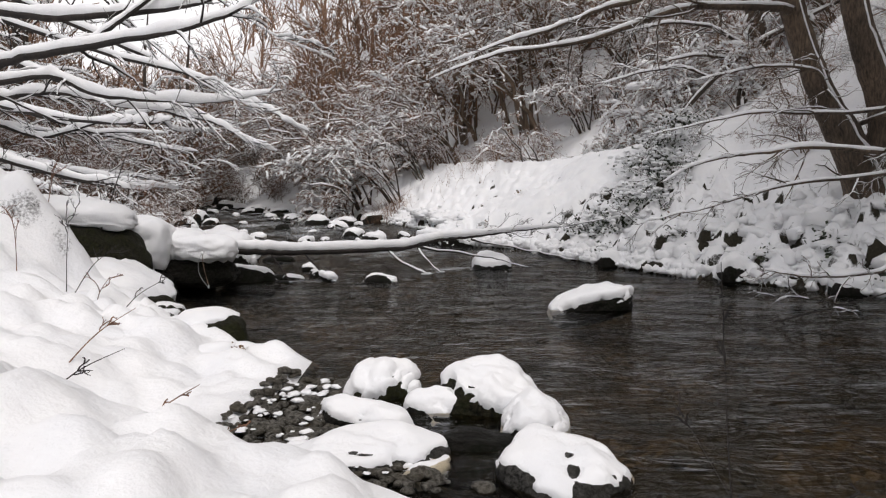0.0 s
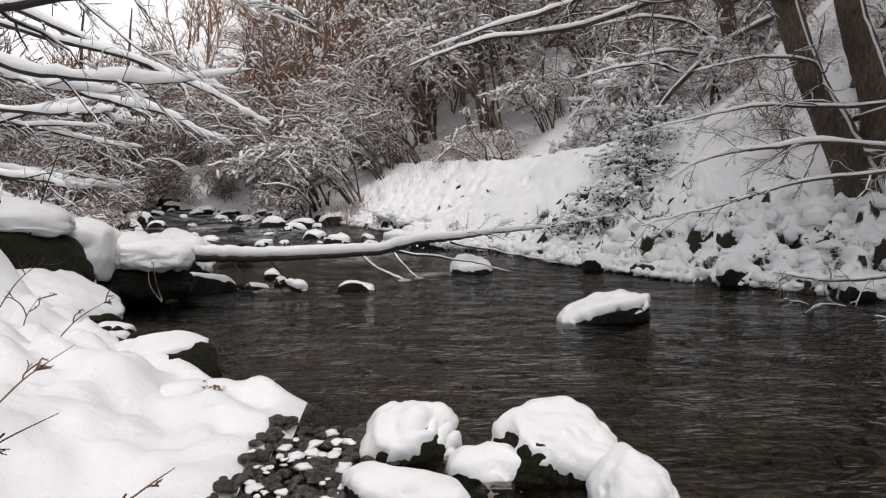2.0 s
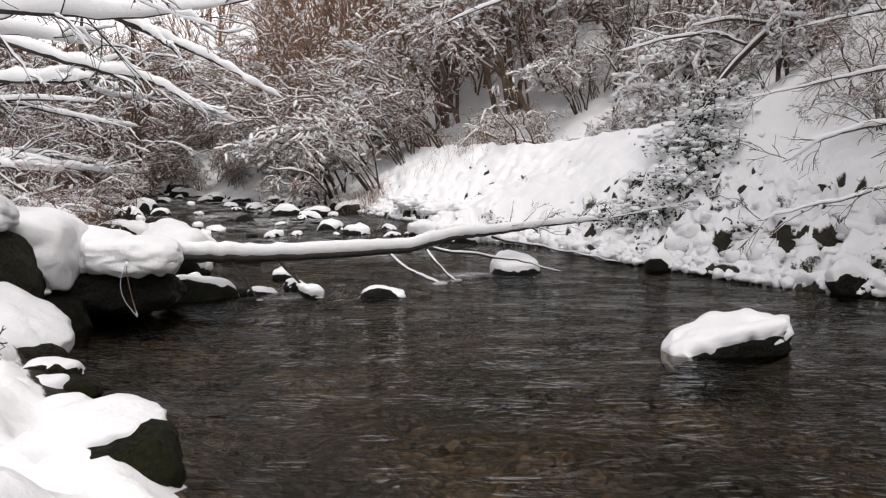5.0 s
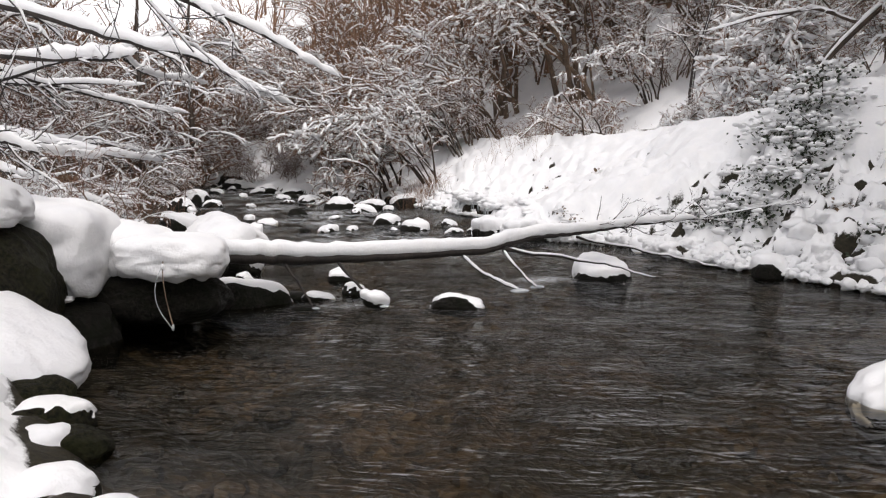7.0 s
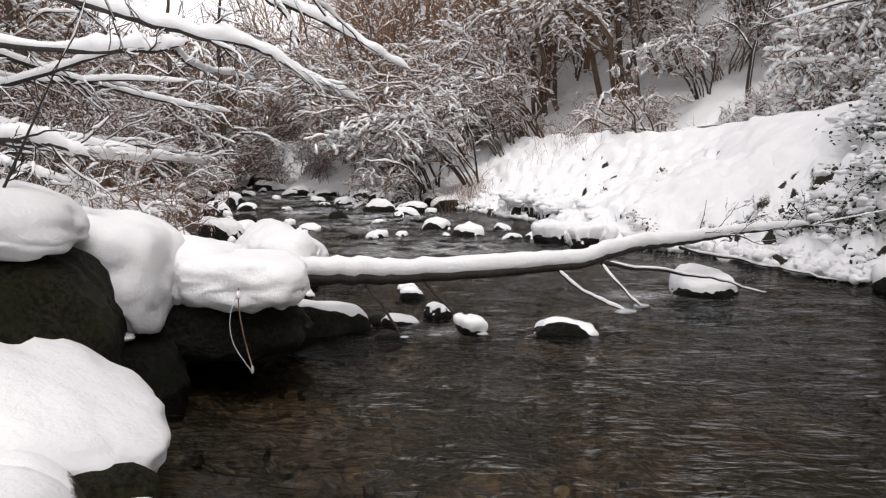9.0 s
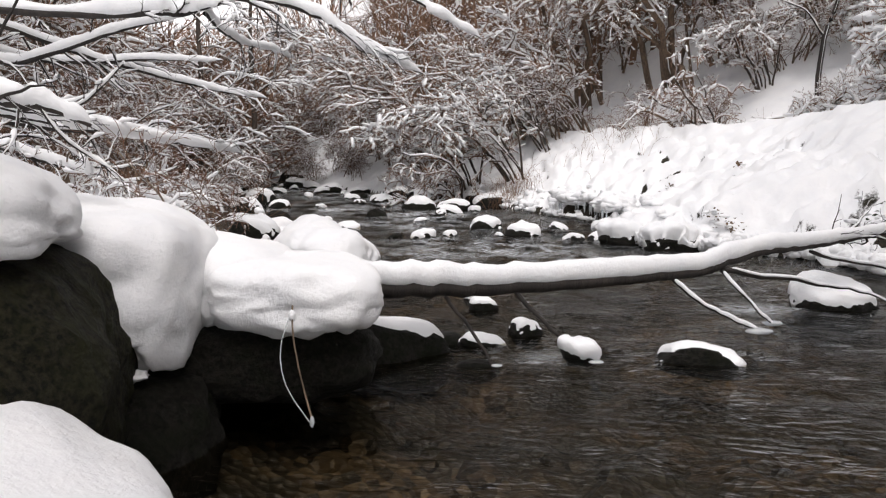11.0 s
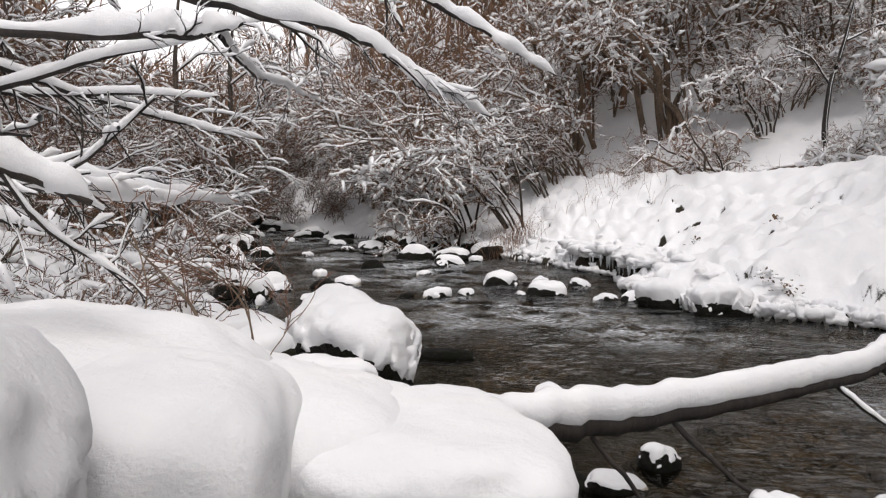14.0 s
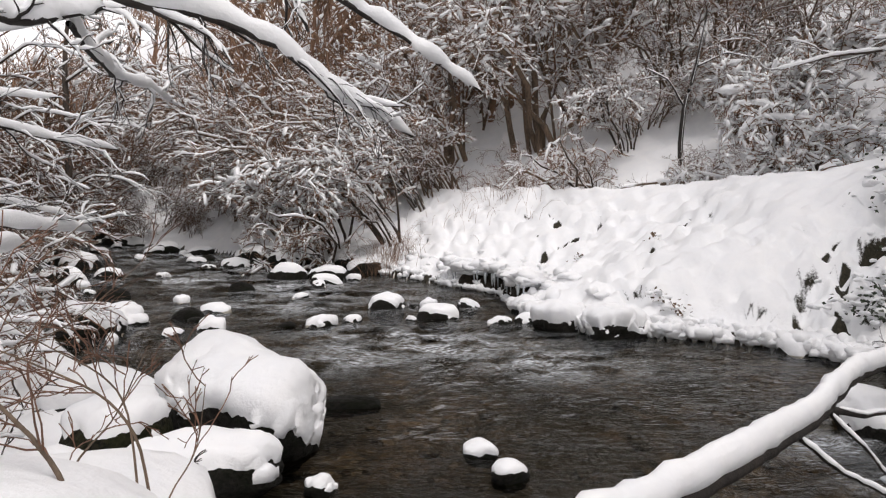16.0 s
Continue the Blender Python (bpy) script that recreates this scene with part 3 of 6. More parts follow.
# stones along the foot of the near bank
for k, (x, y, sx, sy, sz, sn, tn) in enumerate([(-2.50, 6.20, 0.18, 0.14, 0.11, 0.02, 20), (-2.84, 6.30, 0.24, 0.18, 0.16, 0.035, -30), (-2.95, 6.92, 0.22, 0.16, 0.14, 0.02, 50), (-2.18, 5.98, 0.18, 0.13, 0.10, 0.0, 0), (-3.22, 7.12, 0.26, 0.18, 0.2, 0.0, 10), (-2.70, 6.70, 0.16, 0.12, 0.10, 0.0, 0)]):
    boulder(x, y, 0.02, (sx, sy, sz), tn, sn, 180 + k, MOSSY, "dark stone at the foot of the snowy near bank", 4, (8, 6 * (k % 3 - 1)), 0.4, 0.55, rag=1.0)
# the stones at the start of the walk
boulder(-0.29, 4.08, -0.03, (0.25, 0.20, 0.20), 12, 0.06, 41, MOSSY, "round stone with snow and a bare mossy spot", 5, (14, 4), 0.3, 0.12, 0, lean=(-0.5, 0.1), rag=1.0)
boulder(0.38, 3.84, -0.03, (0.32, 0.25, 0.25), 10, 0.06, 42, MOSSY, "tall mossy stone with a hood of snow", 5, (20, 0), 0.5, 0.12, 0, lean=(0.25, 0.3), rag=1.2)
boulder(0.60, 3.50, -0.04, (0.17, 0.24, 0.17), -30, 0.045, 43, STONE, "low stone with snow down to the water", 5, (0, 16), 0.4, 0.0, 0.1, lean=(0.1, 0.1), rag=0.9)
boulder(0.05, 3.77, -0.05, (0.20, 0.14, 0.13), 5, 0.05, 44, STONE, "small dark stone bridged over by snow", 4, (8, 0), 0.5, 0.15, 0.0)
boulder(-0.35, 3.48, -0.07, (0.33, 0.15, 0.15), -14, 0.045, 45, STONE, "low flat stone under a snow pillow", 5, (20, 8), 0.5, 0.36, 0, lean=(0, 0.3))
boulder(0.66, 2.78, -0.04, (0.33, 0.30, 0.19), -38, 0.022, 46, GREY_STONE, "pale grey wedge of stone dusted with snow", 5, (16, 12), 0.6, 0.30, lean=(0.1, 0.4), rag=1.8)
boulder(0.22, 3.22, -0.09, (0.28, 0.22, 0.14), 20, 0.0, 47, STONE, "bare wet stone between the snowy ones", 4)
boulder(-0.26, 2.98, -0.03, (0.44, 0.26, 0.12), 10, 0.03, 48, GREY_STONE, "flat grey stone under crusted ice and snow", 5, (6, 0), 0.6, 0.42, rag=1.4)
boulder(0.02, 3.06, -0.06, (0.15, 0.12, 0.10), 40, 0.0, 49, GREY_STONE, "bare pale stone beside icy ones", 4)
boulder(-0.62, 3.08, -0.05, (0.13, 0.10, 0.07), 70, 0.018, 50, GREY_STONE, "small pale stone in the gravel inlet", 4, (0, 0), 0.4, 0.5)
# midstream
boulder(1.78, 7.72, -0.02, (0.60, 0.32, 0.19), 4, 0.11, 51, STONE, "lone midstream boulder with a slanting snow cap", 5, (0, -12), 0.7, 0.34)
boulder(-1.03, 10.58, -0.01, (0.33, 0.19, 0.12), 2, 0.03, 52, STONE, "flat dark stone in the stream, thinly snowed", 4, (0, 4), 0.5, 0.72)
boulder(-1.86, 10.42, 0.03, (0.14, 0.08, 0.06), 30, 0.085, 53, STONE, "snow lump on a small stone in the water", 4, (0, 20), 0.0, -0.1, 0.3)
boulder(-2.55, 10.85, -0.01, (0.19, 0.12, 0.07), 22, 0.018, 54, STONE, "small dark stone with icy snow", 4, (10, 10), 0.3, 0.62)
boulder(-2.20, 11.20, 0.0, (0.15, 0.11, 0.11), 40, 0.018, 55, STONE, "small pointed stone in the stream", 4, (10, 20), 0.1, 0.5)
boulder(-3.20, 10.50, -0.02, (0.50, 0.30, 0.27), 30, 0.045, 56, STONE, "dark angular stone partly covered in snow", 4, (0, 12), 0.4, 0.5)
boulder(-2.95, 10.9, -0.03, (0.3, 0.18, 0.1), 10, 0.0, 57, STONE, "bare wet stone just above the water", 3)
boulder(-2.55, 10.25, -0.05, (0.16, 0.1, 0.08), 10, 0.0, 58, STONE, "bare wet stone just above the water", 3)
boulder(0.92, 13.0, -0.02, (0.46, 0.36, 0.26), 14, 0.07, 59, STONE, "peaked boulder with snow at the log's tip", 4, (14, 12), 0.3, 0.22, 0.0, rag=0.9)
boulder(-2.68, 12.72, 0.0, (0.13, 0.1, 0.08), 0, 0.03, 60, STONE, "small stone with a snow button", 4, (0, 10), 0.1, 0.3)
boulder(-2.58, 12.25, 0.0, (0.17, 0.12, 0.09), 40, 0.03, 61, STONE, "small wet stone, half snowed over", 4, (0, 14), 0.2, 0.5)
boulder(-3.80, 12.2, 0.0, (0.13, 0.1, 0.07), 70, 0.03, 62, STONE, "small wet stone, half snowed over", 4, (0, 10), 0.2, 0.5)
boulder(-3.62, 14.05, 0.03, (0.36, 0.16, 0.1), 5, 0.0, 63, STONE, "bare wet stone just above the water", 3)
# upstream
for k, (x, y, sx, sy, sz, sn, tn) in enumerate([
        (-3.92, 18.0, 0.26, 0.17, 0.11, 0.11, 3), (-2.82, 19.5, 0.36, 0.26, 0.19, 0.10, 20), (-2.08, 18.55, 0.36, 0.24, 0.13, 0.11, -8), (-1.20, 17.95, 0.22, 0.16, 0.12, 0.05, 12), (-2.1, 19.5, 0.14, 0.12, 0.12, 0.09, 0),
        (-4.85, 24.0, 0.5, 0.34, 0.2, 0.15, 10), (-3.85, 24.3, 0.55, 0.4, 0.24, 0.16, -12), (-2.75, 25.4, 0.7, 0.5, 0.24, 0.2, 30), (-3.9, 23.0, 0.42, 0.22, 0.13, 0.1, 15), (-6.35, 26.6, 0.45, 0.34, 0.24, 0.14, 0),
        (-5.6, 21.9, 0.3, 0.22, 0.16, 0.0, 20), (-7.05, 17.6, 0.5, 0.34, 0.22, 0.15, 12), (-6.9, 18.4, 0.42, 0.3, 0.2, 0.14, 40), (-7.7, 20.8, 0.32, 0.24, 0.16, 0.0, 0), (-9.2, 22.6, 0.42, 0.3, 0.24, 0.12, 0), (-10.6, 26.6, 0.6, 0.42, 0.34, 0.15, 10),
        (-9.9, 25.4, 0.5, 0.4, 0.3, 0.14, 50), (-12.2, 28.2, 0.6, 0.4, 0.3, 0.15, 0), (-8.2, 31.0, 0.5, 0.32, 0.2, 0.15, 0), (-9.4, 31.5, 0.5, 0.36, 0.24, 0.15, 30), (-11.5, 34.5, 0.9, 0.4, 0.22, 0.16, 10), (-13.5, 32.0, 0.7, 0.5, 0.3, 0.16, 0),
        (-9.2, 36.2, 0.9, 0.6, 0.4, 0.2, 0), (-12.5, 37.0, 1.0, 0.6, 0.4, 0.2, 0), (-7.6, 28.4, 0.4, 0.3, 0.16, 0.0, 10), (-8.8, 24.0, 0.34, 0.24, 0.15, 0.1, 10), (-5.2, 26.3, 0.5, 0.36, 0.25, 0.15, 10), (-4.6, 27.2, 0.5, 0.5, 0.3, 0.18, 60), (-6.2, 29.2, 0.7, 0.5, 0.3, 0.18, 20), (-3.4, 26.4, 0.4, 0.3, 0.25, 0.15, 10)]):
    boulder(x, y, float(water_z(y)) - 0.04, (sx, sy, sz * (1.15 + 0.3 * (k % 3))), tn, sn * 0.62, 70 + k, STONE, "snow-capped stone in the riffles upstream" if sn else "bare wet stone in the riffles upstream", 4 if y < 19.8 else 3, (7 * (k % 5 - 2), 10 * (k % 3 - 1)), 0.35, 0.40, lean=(0.3 * (k % 3 - 1), 0.12 * (k % 4)), rag=0.95)
r = np.random.RandomState(44)
for k in range(46):
    y = r.uniform(16.5, 33)
    f = r.rand() ** (0.6 if k % 2 else 1.6)
    x = float(np.interp(y, LY, LX)) * (1 - f) + float(np.interp(y, RY, RX)) * f
    s, sn = r.uniform(0.12, 0.34) * (0.8 + 0.02 * (y - 16)), r.choice([0.0, 0.03, 0.07, 0.10])
    boulder(x, y, float(water_z(y)) - 0.03, (s, s * r.uniform(0.55, 0.9), s * r.uniform(0.35, 0.65)), r.uniform(0, 180), sn, 230 + k, STONE, "snow-capped stone in the riffles upstream" if sn else "bare wet stone in the riffles upstream", 3, (r.uniform(-15, 15), r.uniform(-15, 15)), 0.3, r.uniform(0.2, 0.6), lean=(r.uniform(-0.3, 0.3), 0.15), rag=1.0)
# at the foot of the far bank
boulder(0.22, 17.0, 0.22, (0.52, 0.42, 0.24), 4, 0.22, 111, STONE, "dark block at the bank under a snow pillow", 5, (0, 0), 0.8, 0.12)
boulder(-0.42, 17.45, 0.24, (0.40, 0.32, 0.20), 30, 0.22, 112, STONE, "dark stone at the bank under snow", 4, (0, 8), 0.5, 0.12)
boulder(-0.45, 18.9, 0.28, (0.3, 0.4, 0.22), 0, 0.12, 113, STONE, "dark stone tucked under the snowy bank", 3)
boulder(2.3, 15.75, 0.1, (0.34, 0.26, 0.2), 0, 0.12, 114, STONE, "dark stone at the bank under snow", 3)
boulder(4.75, 10.55, 0.08, (0.30, 0.28, 0.26), 0, 0.12, 115, STONE, "bank stone under a round snow cap", 4)
boulder(3.3, 13.2, 0.05, (0.26, 0.2, 0.2), 0, 0.1, 116, STONE, "bank stone under a round snow cap", 3)
boulder(5.75, 9.1, 0.05, (0.36, 0.28, 0.22), 0, 0.12, 117, STONE, "bank stone under a round snow cap", 3)

# pebbles in the wet inlet and stones on the stream bed
rng = np.random.RandomState(5)


def scatter_stones(name, label, spots, sizes, mats, category):
    vs, fs, at = [], [], 0
    for k, ((x, y, z), s) in enumerate(zip(spots, sizes)):
        v, f = stone_shape(200 + k % 17, (s, s * rng.uniform(0.6, 1), s * rng.uniform(0.35, 0.6)), 0.4, 2 if s < 0.06 else 1)
        a = rng.uniform(0, 6.28)
        v = v @ np.array([[math.cos(a), -math.sin(a), 0], [math.sin(a), math.cos(a), 0], [0, 0, 1]]) + (x, y, z)
        vs.append(v), fs.append(f + at)
        at += len(v)
    return tagged(new(name, mesh_of(name, np.concatenate(vs), np.concatenate(fs), mats)), label, category, kind="stuff")


spots = [(x, y, max(float(terrain(x, y)), -0.02) + 0.028) for x, y in zip(rng.uniform(-1.1, 0.3, 1100), rng.uniform(2.6, 4.4, 1100)) if -0.50 < float(left_of(x, y)) < 0.16]
scatter_stones("gravel", "wet pebbles and gravel at the water's edge", spots, rng.uniform(0.012, 0.05, len(spots)) ** 1.0, GRAVEL_STONE, "gravel")
spots = [(x, y, float(terrain(x, y)) - 0.01) for x, y in zip(rng.uniform(-4, 6.5, 1500), rng.uniform(1.2, 15, 1500)) if float(left_of(x, y)) < -0.15 and float(right_of(x, y)) < -0.15]
scatter_stones("bed_stones", "brown cobbles lying on the stream bed", spots, rng.uniform(0.05, 0.17, len(spots)), BED, "cobbles")


# ---- branches, twigs and the snow on them ----
def tube_arrays(pts, wide, high, sides, lift=None):
    """Tubes along many lines at once. pts (B, K, 3); wide, high (B, K): half axes, across and upwards."""
    b, k, _ = pts.shape
    tan = unit(np.gradient(pts, axis=1))
    ref = np.where(np.abs(tan[..., 2:]) > 0.95, np.array([1.0, 0, 0]), np.array([0, 0, 1.0]))
    side = unit(np.cross(tan, ref))
    up = unit(np.cross(side, tan))
    a = np.arange(sides) / sides * 2 * np.pi
    ring = np.cos(a)[:, None] * side[:, :, None] * wide[:, :, None, None] + np.sin(a)[:, None] * up[:, :, None] * high[:, :, None, None]
    v = (pts[:, :, None] + ring).reshape(-1, 3)
    base = (np.arange(b)[:, None, None] * k + np.arange(k - 1)[None, :, None]) * sides
    j = np.arange(sides)[None, None, :]
    j2 = (j + 1) % sides
    f = np.stack([base + j, base + j2, base + sides + j2, base + sides + j], -1).reshape(-1, 4)
    return v, f


def joined(chunks):
    vs, fs, at = [], [], 0
    for v, f in chunks:
        vs.append(v), fs.append(f + at)
        at += len(v)
    return np.concatenate(vs), np.concatenate(fs)


def snow_on(pts, rad, thick, rng, sides=5, patchy=0.35, bumps=0.35):
    """The ridge of snow that lies along branches, thicker where they run level, broken here and there."""
    tan = unit(np.gradient(pts, axis=1))
    level = np.sqrt(np.clip(1 - tan[..., 2] ** 2, 0, 1)) ** 2.0
    b, k = rad.shape
    t = thick * level * (1 + bumps * rng.normal(size=(b, k)))
    t = t * (rng.rand(b, 1) > patchy * 0.6) * np.where(rng.rand(b, k) > patchy * 0.5, 1, 0.3)
    t = np.clip(t, 0.0015, None)
    if k > 2:
        t[:, 0] *= 0.4
        t[:, -1] *= 0.4
    wide = np.minimum(np.maximum(rad * 1.05, 0.42 * t), rad + 0.5 * t)
    high = 0.52 * t
    mid = pts + np.array([0, 0, 1.0]) * (rad * 0.75 + 0.40 * t)[..., None]
    return tube_arrays(mid, wide, high, sides)


def grow(rng, par, prad, n, lo, hi, length, spread, lift, droop, wig, k, ratio, tip=0.25, lean=(0, 0, 0)):
    """n children on each parent line, between lo and hi of its way."""
    b, kp, _ = par.shape
    t = rng.uniform(lo, hi, (b, n)) * (kp - 1)
    i = np.clip(np.floor(t).astype(int), 0, kp - 2)
    fr = (t - i)[..., None]
    r = np.arange(b)[:, None]
    start = par[r, i] * (1 - fr) + par[r, i + 1] * fr
    tan = unit(par[r, i + 1] - par[r, i])
    rad = (prad[r, i] * (1 - fr[..., 0]) + prad[r, i + 1] * fr[..., 0]) * ratio
    d = unit(tan + spread * unit(rng.normal(size=(b, n, 3))) + np.array([0, 0, lift]) + np.asarray(lean, float))
    ln = length * rng.uniform(0.55, 1.25, (b, n)) * (1.15 - 0.5 * (t / (kp - 1)))
    pts = [start]
    for s in range(1, k):
        d = unit(d + wig * rng.normal(size=d.shape) + np.array([0, 0, -droop * s / k]))
        pts.append(pts[-1] + d * (ln / (k - 1))[..., None])
    pts = np.stack(pts, 2).reshape(b * n, k, 3)
    rad = rad.reshape(-1, 1) * np.linspace(1, tip, k)
    return pts, np.maximum(rad, 0.0018)


def lines(starts, ends, k, rng, sag=0.0, wig=0.05):
    s, e = np.asarray(starts, float), np.asarray(ends, float)
    u = np.linspace(0, 1, k)[None, :, None]
    p = s[:, None] * (1 - u) + e[:, None] * u
    ln = np.linalg.norm(e - s, axis=1)[:, None, None]
    w = np.cumsum(rng.normal(size=p.shape), 1) * wig * ln / k
    p = p + w * (u * (1.3 - u))
    p[..., 2] += sag * (4 * u * (1 - u))[..., 0] * ln[..., 0]
    return p


def lumps(pts, rad, thick, rng, share, ring=3, rings=((-0.62, 0.80), (0.58, 0.88))):
    """Separate clots of snow sitting along twigs: short spindles that follow the wood."""
    tan = unit(np.gradient(pts, axis=1))
    level = np.clip(1 - tan[..., 2] ** 2, 0, 1)
    pick = rng.rand(*rad.shape) < share * (0.35 + 0.65 * level) * rng.uniform(0.5, 1.5, (len(rad), 1))
    p, t, r = pts[pick], tan[pick], rad[pick]
    n = len(p)
    h = 0.72 * thick * rng.lognormal(0, 0.42, n)
    side = unit(np.cross(t, np.array([0.12, 0.2, 1.0])))
    up = np.cross(side, t)
    up = np.where(up[:, 2:] < 0, -up, up)
    c = p + np.array([0, 0, 1.0]) * (r + 0.30 * h)[:, None] + rng.normal(size=(n, 3)) * (0.10 * h)[:, None]
    ln = h * rng.uniform(0.75, 2.1, n)
    a = np.arange(ring) / ring * 2 * np.pi + 0.4
    vs = [c - t * ln[:, None]]
    for at, w in rings:
        for q in a:
            vs.append(c + t * (at * ln)[:, None] + (np.cos(q) * side * 0.62 + np.sin(q) * up * 0.46) * (w * h)[:, None])
    vs.append(c + t * ln[:, None])
    v = np.stack(vs, 1)
    m = len(rings) * ring + 2
    tri = []
    for q in range(ring):
        q2 = (q + 1) % ring
        tri += [(0, 1 + q2, 1 + q), (m - 1, m - 1 - ring + q, m - 1 - ring + q2)]
        for k in range(len(rings) - 1):
            i = 1 + k * ring
            tri += [(i + q, i + q2, i + ring + q2), (i + q, i + ring + q2, i + ring + q)]
    f = (np.array(tri)[None] + (np.arange(n) * m)[:, None, None]).reshape(-1, 3)
    return v.reshape(-1, 3), f


def as_triangles(v, f):
    return v, np.concatenate([f[:, [0, 1, 2]], f[:, [0, 2, 3]]])


def shrub_parts(seed, stems=5, height=7.0, lean=(-0.35, -0.25), reach=0.55, fine=3, snow=0.05, radius=0.07, sub=6, boughs=8, arch=0.25, thick=1.0, low=0.12, droop=0.3, share=0.5, foot=0.06, crook=0.20):
    """A many-stemmed snowy shrub: crooked stems, boughs, twigs and the clots of snow on them."""
    rng = np.random.RandomState(seed)
    start = np.stack([rng.normal(0, foot * height, stems), rng.normal(0, foot * height, stems), np.full(stems, -0.3)], 1)
    end = start + np.stack([lean[0] * height + rng.normal(0, reach, stems) * height * 0.6, lean[1] * height + rng.normal(0, reach, stems) * height * 0.6, height * rng.uniform(0.45, 1.0, stems)], 1)
    p0 = lines(start, end, 10, rng, arch * 0.5, 1.0)
    r0 = radius * rng.uniform(0.5, 1.25, (stems, 1)) * np.linspace(1.1, 0.14, 10)
    p1, r1 = grow(rng, p0, r0, boughs, low, 0.98, height * 0.42, 0.85, 0.08, droop, crook, 8, 0.5, 0.3, (lean[0] * 0.3, lean[1] * 0.3, 0))
    p2, r2 = grow(rng, p1, r1, sub, 0.1, 1.0, height * 0.17, 0.85, 0.10, 0.15, 0.26, 3, 0.55, 0.35)
    p3, r3 = grow(rng, p2, r2, fine, 0.1, 1.0, height * 0.08, 0.85, 0.12, 0.1, 0.3, 2, 0.65, 0.5)
    r1, r2, r3 = np.maximum(r1, 0.014 * thick), np.maximum(r2, 0.009 * thick), np.maximum(r3, 0.0062 * thick)
    out = {"stems": [tube_arrays(p0[i:i + 1], r0[i:i + 1], r0[i:i + 1], 6) for i in range(stems)]}
    out["brush"] = joined([tube_arrays(p1, r1, r1, 3), tube_arrays(p2, r2, r2, 3), tube_arrays(p3, r3, r3, 3)])
    ridge = joined([as_triangles(*snow_on(p0, r0, snow * 1.1, rng, 5, 0.4)), as_triangles(*snow_on(p1, r1, snow * 0.85, rng, 4, 0.35, 0.45))])
    out["snow"] = joined([ridge, lumps(p1, r1, snow * 1.35, rng, share * 0.7), lumps(p2, r2, snow, rng, min(1, share * 1.4)), lumps(p3, r3, snow * 0.85, rng, share * 0.6, rings=((0.05, 1.0),))])
    return out


def shrub(name, seed, label, category, at, bark=None, twig=None, group="", **kw):
    top = new(name)
    pieces = shrub_parts(seed, **kw)
    for one in pieces["stems"]:
        part("stem", mesh_of("stem", *one, bark or HAZEL_BARK), top)
    tagged(part("brushwood", mesh_of("brushwood", *pieces["brush"], twig or TWIG), top), kind="stuff")
    tagged(part("snow_load", mesh_of("snow_load", *pieces["snow"], SNOW), top, "snow lying along every twig"), kind="stuff")
    top.matrix_basis = at
    return tagged(top, label, category, group)


def on_ground(x, y, turn=0.0, size=1.0, sink=0.05):
    return pose(x, y, float(terrain(x, y)) - sink, 0, 0, turn) @ Matrix.Diagonal((size, size, size, 1))


HAZEL = "bare many-stemmed hazel shrub, every twig loaded with snow"
SLOPE = "hazel shrubs on the slopes"
a = shrub("hazel_shrub", 301, HAZEL, "shrub", on_ground(3.6, 31.6), group=SLOPE, stems=7, height=7.0, lean=(-0.50, -0.25), reach=0.42, radius=0.10, fine=4, sub=6, boughs=9, snow=0.095, arch=0.5, low=0.14, foot=0.05, share=0.95)
b = shrub("hazel_shrub", 302, HAZEL, "shrub", on_ground(5.8, 31.8), group=SLOPE, stems=7, height=7.6, lean=(-0.42, -0.2), reach=0.42, radius=0.11, fine=4, sub=6, boughs=9, snow=0.095, arch=0.45, low=0.14, foot=0.05, share=0.95)
c = shrub("hazel_shrub", 303, "low snowy shrub leaning out over the stream", "shrub", on_ground(-2.0, 26.5), BARK, group=SLOPE, stems=8, height=2.6, lean=(-1.0, -0.3), reach=0.6, radius=0.042, fine=3, sub=6, boughs=8, arch=0.45, snow=0.075, low=0.15, droop=0.2, share=0.5)
d = shrub("hazel_shrub", 304, "upright thicket of thin snowy stems", "shrub", on_ground(-6.0, 32.5), group=SLOPE, stems=9, height=6.4, lean=(-0.2, -0.1), reach=0.38, radius=0.05, fine=3, sub=4, boughs=8, arch=0.15, snow=0.066, thick=1.2, low=0.2, foot=0.12)
e = shrub("hazel_shrub", 305, "sprawling low thicket weighed down by snow", "shrub", on_ground(-14.5, 30.0), group=SLOPE, stems=9, height=4.4, lean=(0.25, -0.2), reach=0.5, radius=0.05, fine=3, sub=5, boughs=8, arch=0.45, snow=0.064, thick=1.2, twig=RED_TWIG, share=0.5)
g = shrub("hazel_shrub", 306, "tall bare snowy tree in the woods behind", "shrub", on_ground(-3.0, 46.0), group=SLOPE, stems=3, height=15.0, lean=(-0.06, -0.06), reach=0.14, radius=0.15, fine=3, sub=5, boughs=16, arch=0.1, snow=0.115, thick=2.2, low=0.1, droop=0.2, share=0.35)
h = shrub("hazel_shrub", 308, "leaning thicket of thin tan stems laced with snow", "shrub", on_ground(-4.2, 30.0), group=SLOPE, stems=10, height=3.8, lean=(-0.8, -0.25), reach=0.55, radius=0.05, fine=3, sub=5, boughs=8, arch=0.4, snow=0.068, thick=1.1, low=0.1, droop=0.2, share=0.6)
